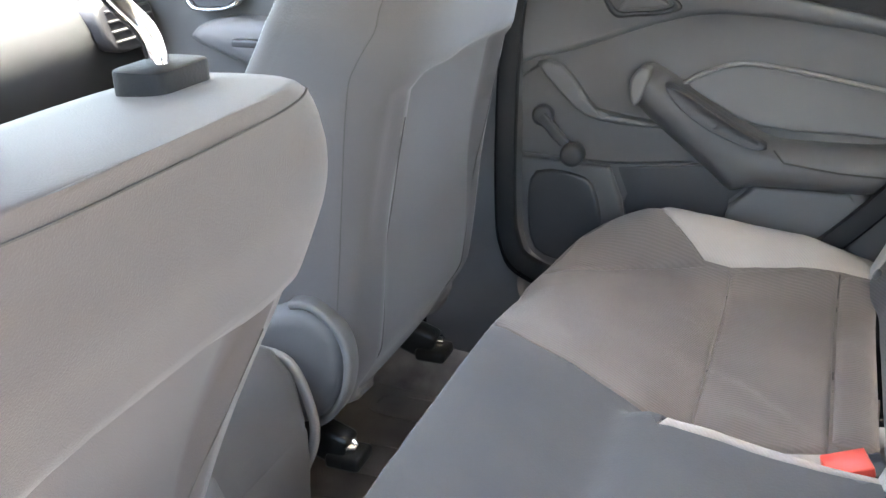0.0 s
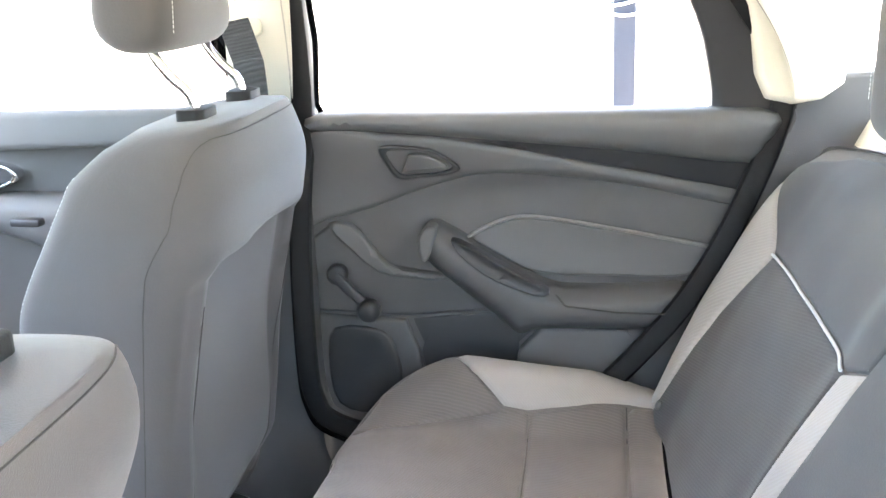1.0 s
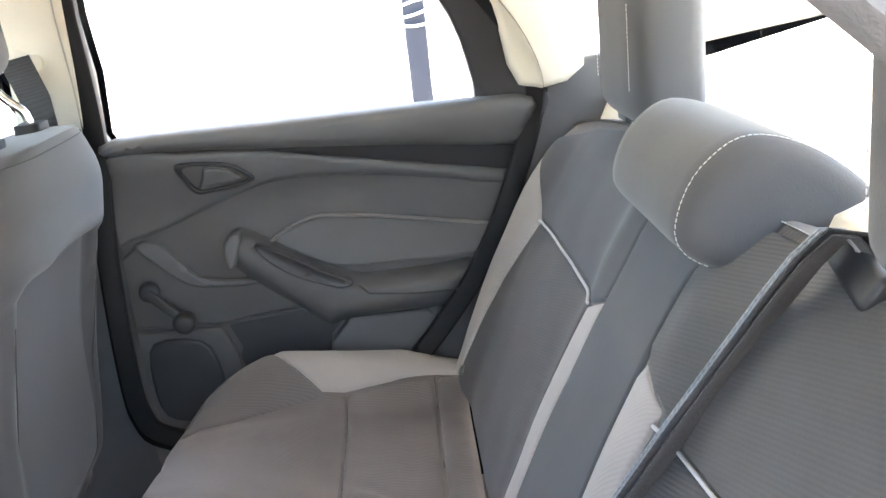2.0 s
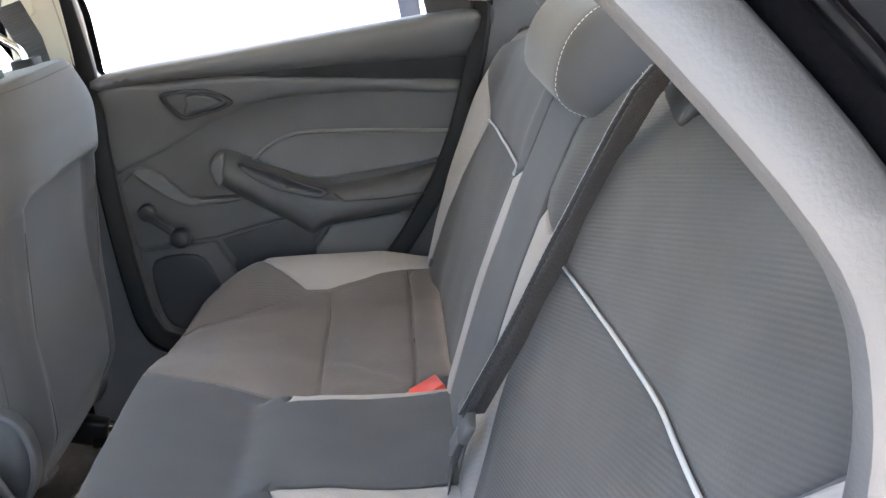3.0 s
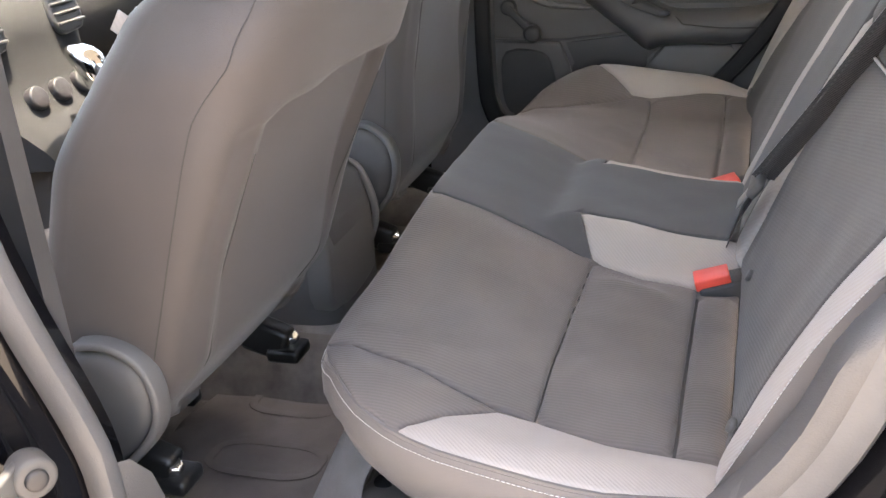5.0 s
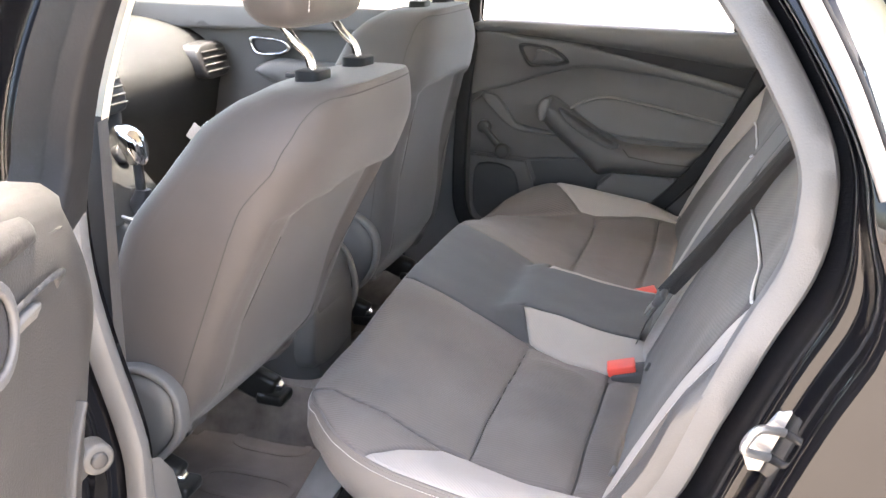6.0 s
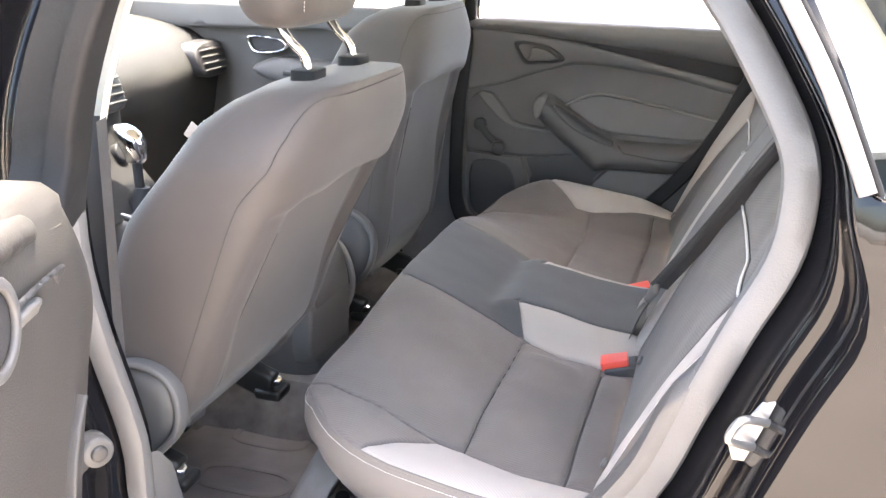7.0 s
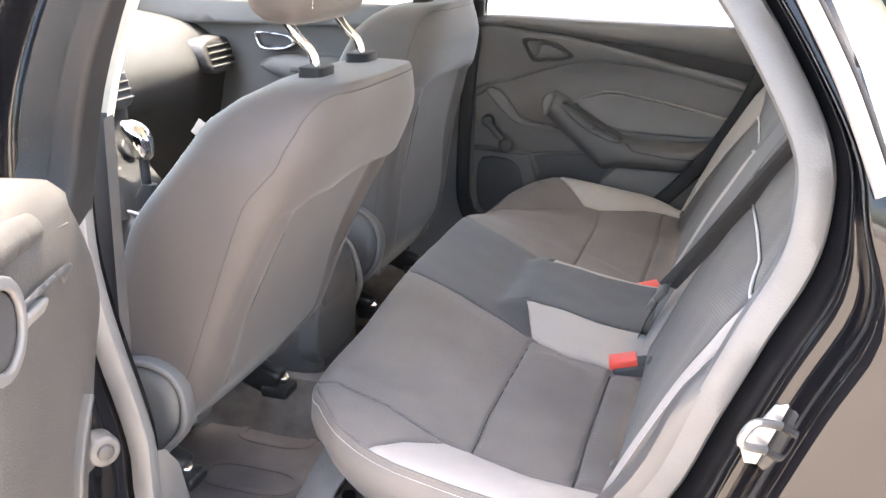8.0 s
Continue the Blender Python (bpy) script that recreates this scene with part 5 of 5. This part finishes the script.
pillow("rear_trim", [(0.60, 1.045), (0.97, 1.085), (0.98, 1.15), (0.80, 1.14), (0.62, 1.10)], lambda x, z, h: (x, 0.772 - h, z), CREAM, cp, r=0.008, depth=0.02, step=0.04)
cl = thing("pillar_c", "charcoal side trim behind the rear bench", "pillar trim", kind="structure")
pillow("lower_trim", [(0.40, 1.04), (0.62, 1.07), (0.62, 0.6), (0.40, 0.55), (0.30, 0.56), (0.32, 0.67), (0.365, 0.80), (0.395, 0.94)], lambda x, z, h: (x, -0.742 + h, z), PLASTIC, cl, r=0.008, depth=0.03, step=0.04)
pillow("upper_trim", smooth_poly([(0.40, 1.03), (0.37, 1.13), (0.30, 1.23), (0.20, 1.32), (0.10, 1.39), (0.25, 1.40), (0.34, 1.29), (0.42, 1.18), (0.50, 1.045)], per=3), lambda x, z, h: (x, -(0.70 - lean(z)) + h, z), CREAM, cl, r=0.012, depth=0.03, step=0.03)
shelf = loft("parcel_shelf", [[(x, w * k / 8, z) for k in range(-8, 9)] for x, z, w in ((0.48, 0.96, 0.70), (0.50, 1.0, 0.70), (0.56, 1.02, 0.70), (0.9, 1.08, 0.74), (0.97, 1.10, 0.75))], CREAM, None, closed=False)
tagged(shelf, "pale cloth parcel shelf under the rear window", "parcel shelf", kind="structure")


def dense3(loop):
    """Points about 2 cm apart along a closed loop."""
    out = []
    for a, b in zip(loop, loop[1:] + loop[:1]):
        a, b = Vector(a), Vector(b)
        n = max(1, int((b - a).length / 0.02))
        out += [a.lerp(b, k / n) for k in range(n)]
    return out


def floor_mat(cy):
    m = thing("floor_mat", "dusty dark brown floor mat in rear footwell", "floor mat", "floor mats")
    outline = smooth_poly([(-0.60, cy - 0.19), (-0.60, cy + 0.19), (-0.42, cy + 0.20), (-0.30, cy + 0.19), (-0.28, cy + 0.10), (-0.28, cy - 0.12), (-0.30, cy - 0.19), (-0.45, cy - 0.20)], per=3)
    pillow("mat", outline, lambda x, y, h: (x, y, 0.289 + h + 0.004 * noise.noise(Vector((x * 12, y * 12, 1)))), MAT, m, r=0.004, depth=0.008, step=0.03)
    for x0, y0, w, d in ((-0.435, cy + 0.002, 0.085, 0.040), (-0.455, cy + 0.155, 0.07, 0.035), (-0.43, cy - 0.135, 0.09, 0.032)):
        loop = [(x0 + w * 2 * px, y0 + d * 2 * py, 0.2912 + 0.002 * noise.noise(Vector((px, py, 2)))) for px, py in rounded(1, 1, 0.35, 6)]
        sweep("ridge", dense3(loop), rounded(0.014, 0.002, 0.0009), MAT, m, closed=True)


floor_mat(-0.30)
floor_mat(0.40)


def sill(side):
    s = thing("sill_trim", "scuffed charcoal plastic sill trim in doorway", "sill trim", "sill trims", kind="structure")
    rows = []
    for k, (g, y, dz) in enumerate(((0.006, 0.735, 0.0), (-0.012, 0.735, 0.003), (-0.020, 0.722, 0.0), (-0.024, 0.700, -0.03), (-0.026, 0.680, -0.10))):
        seat_line = opening(side, -0.004)
        pts, inner = opening(side, g), opening(side, (0.0, -0.02, -0.031, -0.034, -0.032)[k])
        n = len(pts)
        row = []
        for i in range(int(n * 0.50), n):
            up = float(step01(0.82, 0.74, i / n)) * (1 if side < 0 else 0)
            (x, z), (xi, zi), (xs, zs) = pts[i], inner[i], seat_line[i]
            fade = float(step01(0.93, 0.76, zi))
            xi, zi = xs + (xi - xs) * fade, zs + (zi - zs) * fade
            reach = 0.742 + belly(zi) + (0.005, 0.012, 0.006, -0.008, -0.034)[k] * fade
            row.append((x + (xi - x) * up, side * (y + (reach - y) * up), z + dz * (1 - up) + (zi - z) * up))
        row = row if side < 0 else row[int(n * 0.26):]
        rows.append(row)
    loft("trim", rows, PLASTIC_WORN if side < 0 else PLASTIC, s, closed=False)
    return s


sill(-1)
sill(1)
pocket = thing("sill_pocket", "moulded charcoal plastic bin beside the bench base", "storage bin")


def bin_face(x, y, h):
    return (x, y, 0.412 + 0.27 * (-y - 0.476) + h)


hole = smooth_poly([(-0.158, -0.535), (-0.135, -0.535), (-0.06, -0.597), (0.008, -0.648), (0.0, -0.667), (-0.06, -0.672), (-0.125, -0.668), (-0.145, -0.63)], per=4)
pillow("rim", smooth_poly([(-0.195, -0.465), (-0.165, -0.45), (-0.10, -0.515), (-0.02, -0.60), (0.06, -0.655), (0.055, -0.682), (-0.02, -0.692), (-0.12, -0.692), (-0.165, -0.67), (-0.185, -0.56)], per=4),
       bin_face, TRIM_GREY, pocket, r=0.008, depth=0.05, step=0.014, holes=[hole])
pillow("liner", hole, lambda x, y, h: bin_face(x, y, h - 0.034), RISER, pocket, r=0.004, depth=0.004, step=0.02, label="scuffed bin floor")
disc("screw_cap", 0.011, 0.008, (-0.172, -0.482, 0.416), (0, -0.27, 1), RUBBER_BLACK, pocket, 0.002)

# ---- striker and check strap ----
striker = thing("door_striker", "zinc-plated door striker bolted to black pillar", "door striker")
c = Vector((0.377, -0.838, 0.803))
ax, bx = Vector((0.42, 0, 0.907)), Vector((0.907, 0, -0.42))
pillow("plate", [(-0.038, -0.004), (-0.026, 0.020), (-0.004, 0.026), (0.026, 0.022), (0.038, 0.004), (0.026, -0.012), (-0.026, -0.016)], lambda u, v, h: c + ax * u + bx * v + Vector((0, -1, 0)) * h, STEEL, striker, r=0.002, depth=0.012, step=0.008)
loop = smooth_poly([tuple(c + ax * u + bx * v + Vector((0, y, 0))) for u, v, y in ((-0.014, 0.004, -0.004), (-0.014, -0.010, -0.014), (-0.012, -0.022, -0.022), (0.0, -0.025, -0.024), (0.011, -0.022, -0.022), (0.014, -0.010, -0.014), (0.014, 0.004, -0.004))], closed=False, per=4)
sweep("hoop", loop, ring(0.0040, 10), STEEL, striker, up=(1, 0, 0))
for u in (-0.012, 0.012):
    disc("screw", 0.006, 0.004, c + ax * u + bx * 0.010 + Vector((0, -0.002, 0)), (0, -1, 0), STEEL, striker, 0.001, 6)
strap = thing("door_check_strap", "grey steel check strap between pillar and open door", "check strap")
sweep("arm", [(-0.345, -0.815, 0.646), (-0.338, -0.87, 0.642), (-0.325, -0.96, 0.620), (-0.312, -1.06, 0.600)], rounded(0.034, 0.010, 0.003), PLASTIC, strap, up=(1, 0, 0))
pivot = disc("pivot", 0.019, 0.028, (-0.338, -0.822, 0.646), (1, -0.6, 0), PLASTIC, strap, 0.004)
disc("pin", 0.010, 0.034, (-0.337, -0.823, 0.646), (1, -0.6, 0), PLASTIC_DARK, pivot, 0.003)


# ---- yard ----
def post(x, y):
    p = thing("steel_post", "blue painted steel post with rope tied round it", "post")
    sweep("shaft", [(x, y, -0.05), (x, y, 3.0)], rounded(0.11, 0.11, 0.01), BLUE, p, up=(0, 1, 0))
    for k in range(3):
        sweep("rope", [(x + 0.075 * math.cos(a), y + 0.075 * math.sin(a), 0.98 + 0.05 * k + 0.02 * math.sin(a + k)) for a in np.linspace(0, 6.28, 20)[:-1]], ring(0.008, 6), WALL_WHITE, p, closed=True)


post(0.27, 4.55)
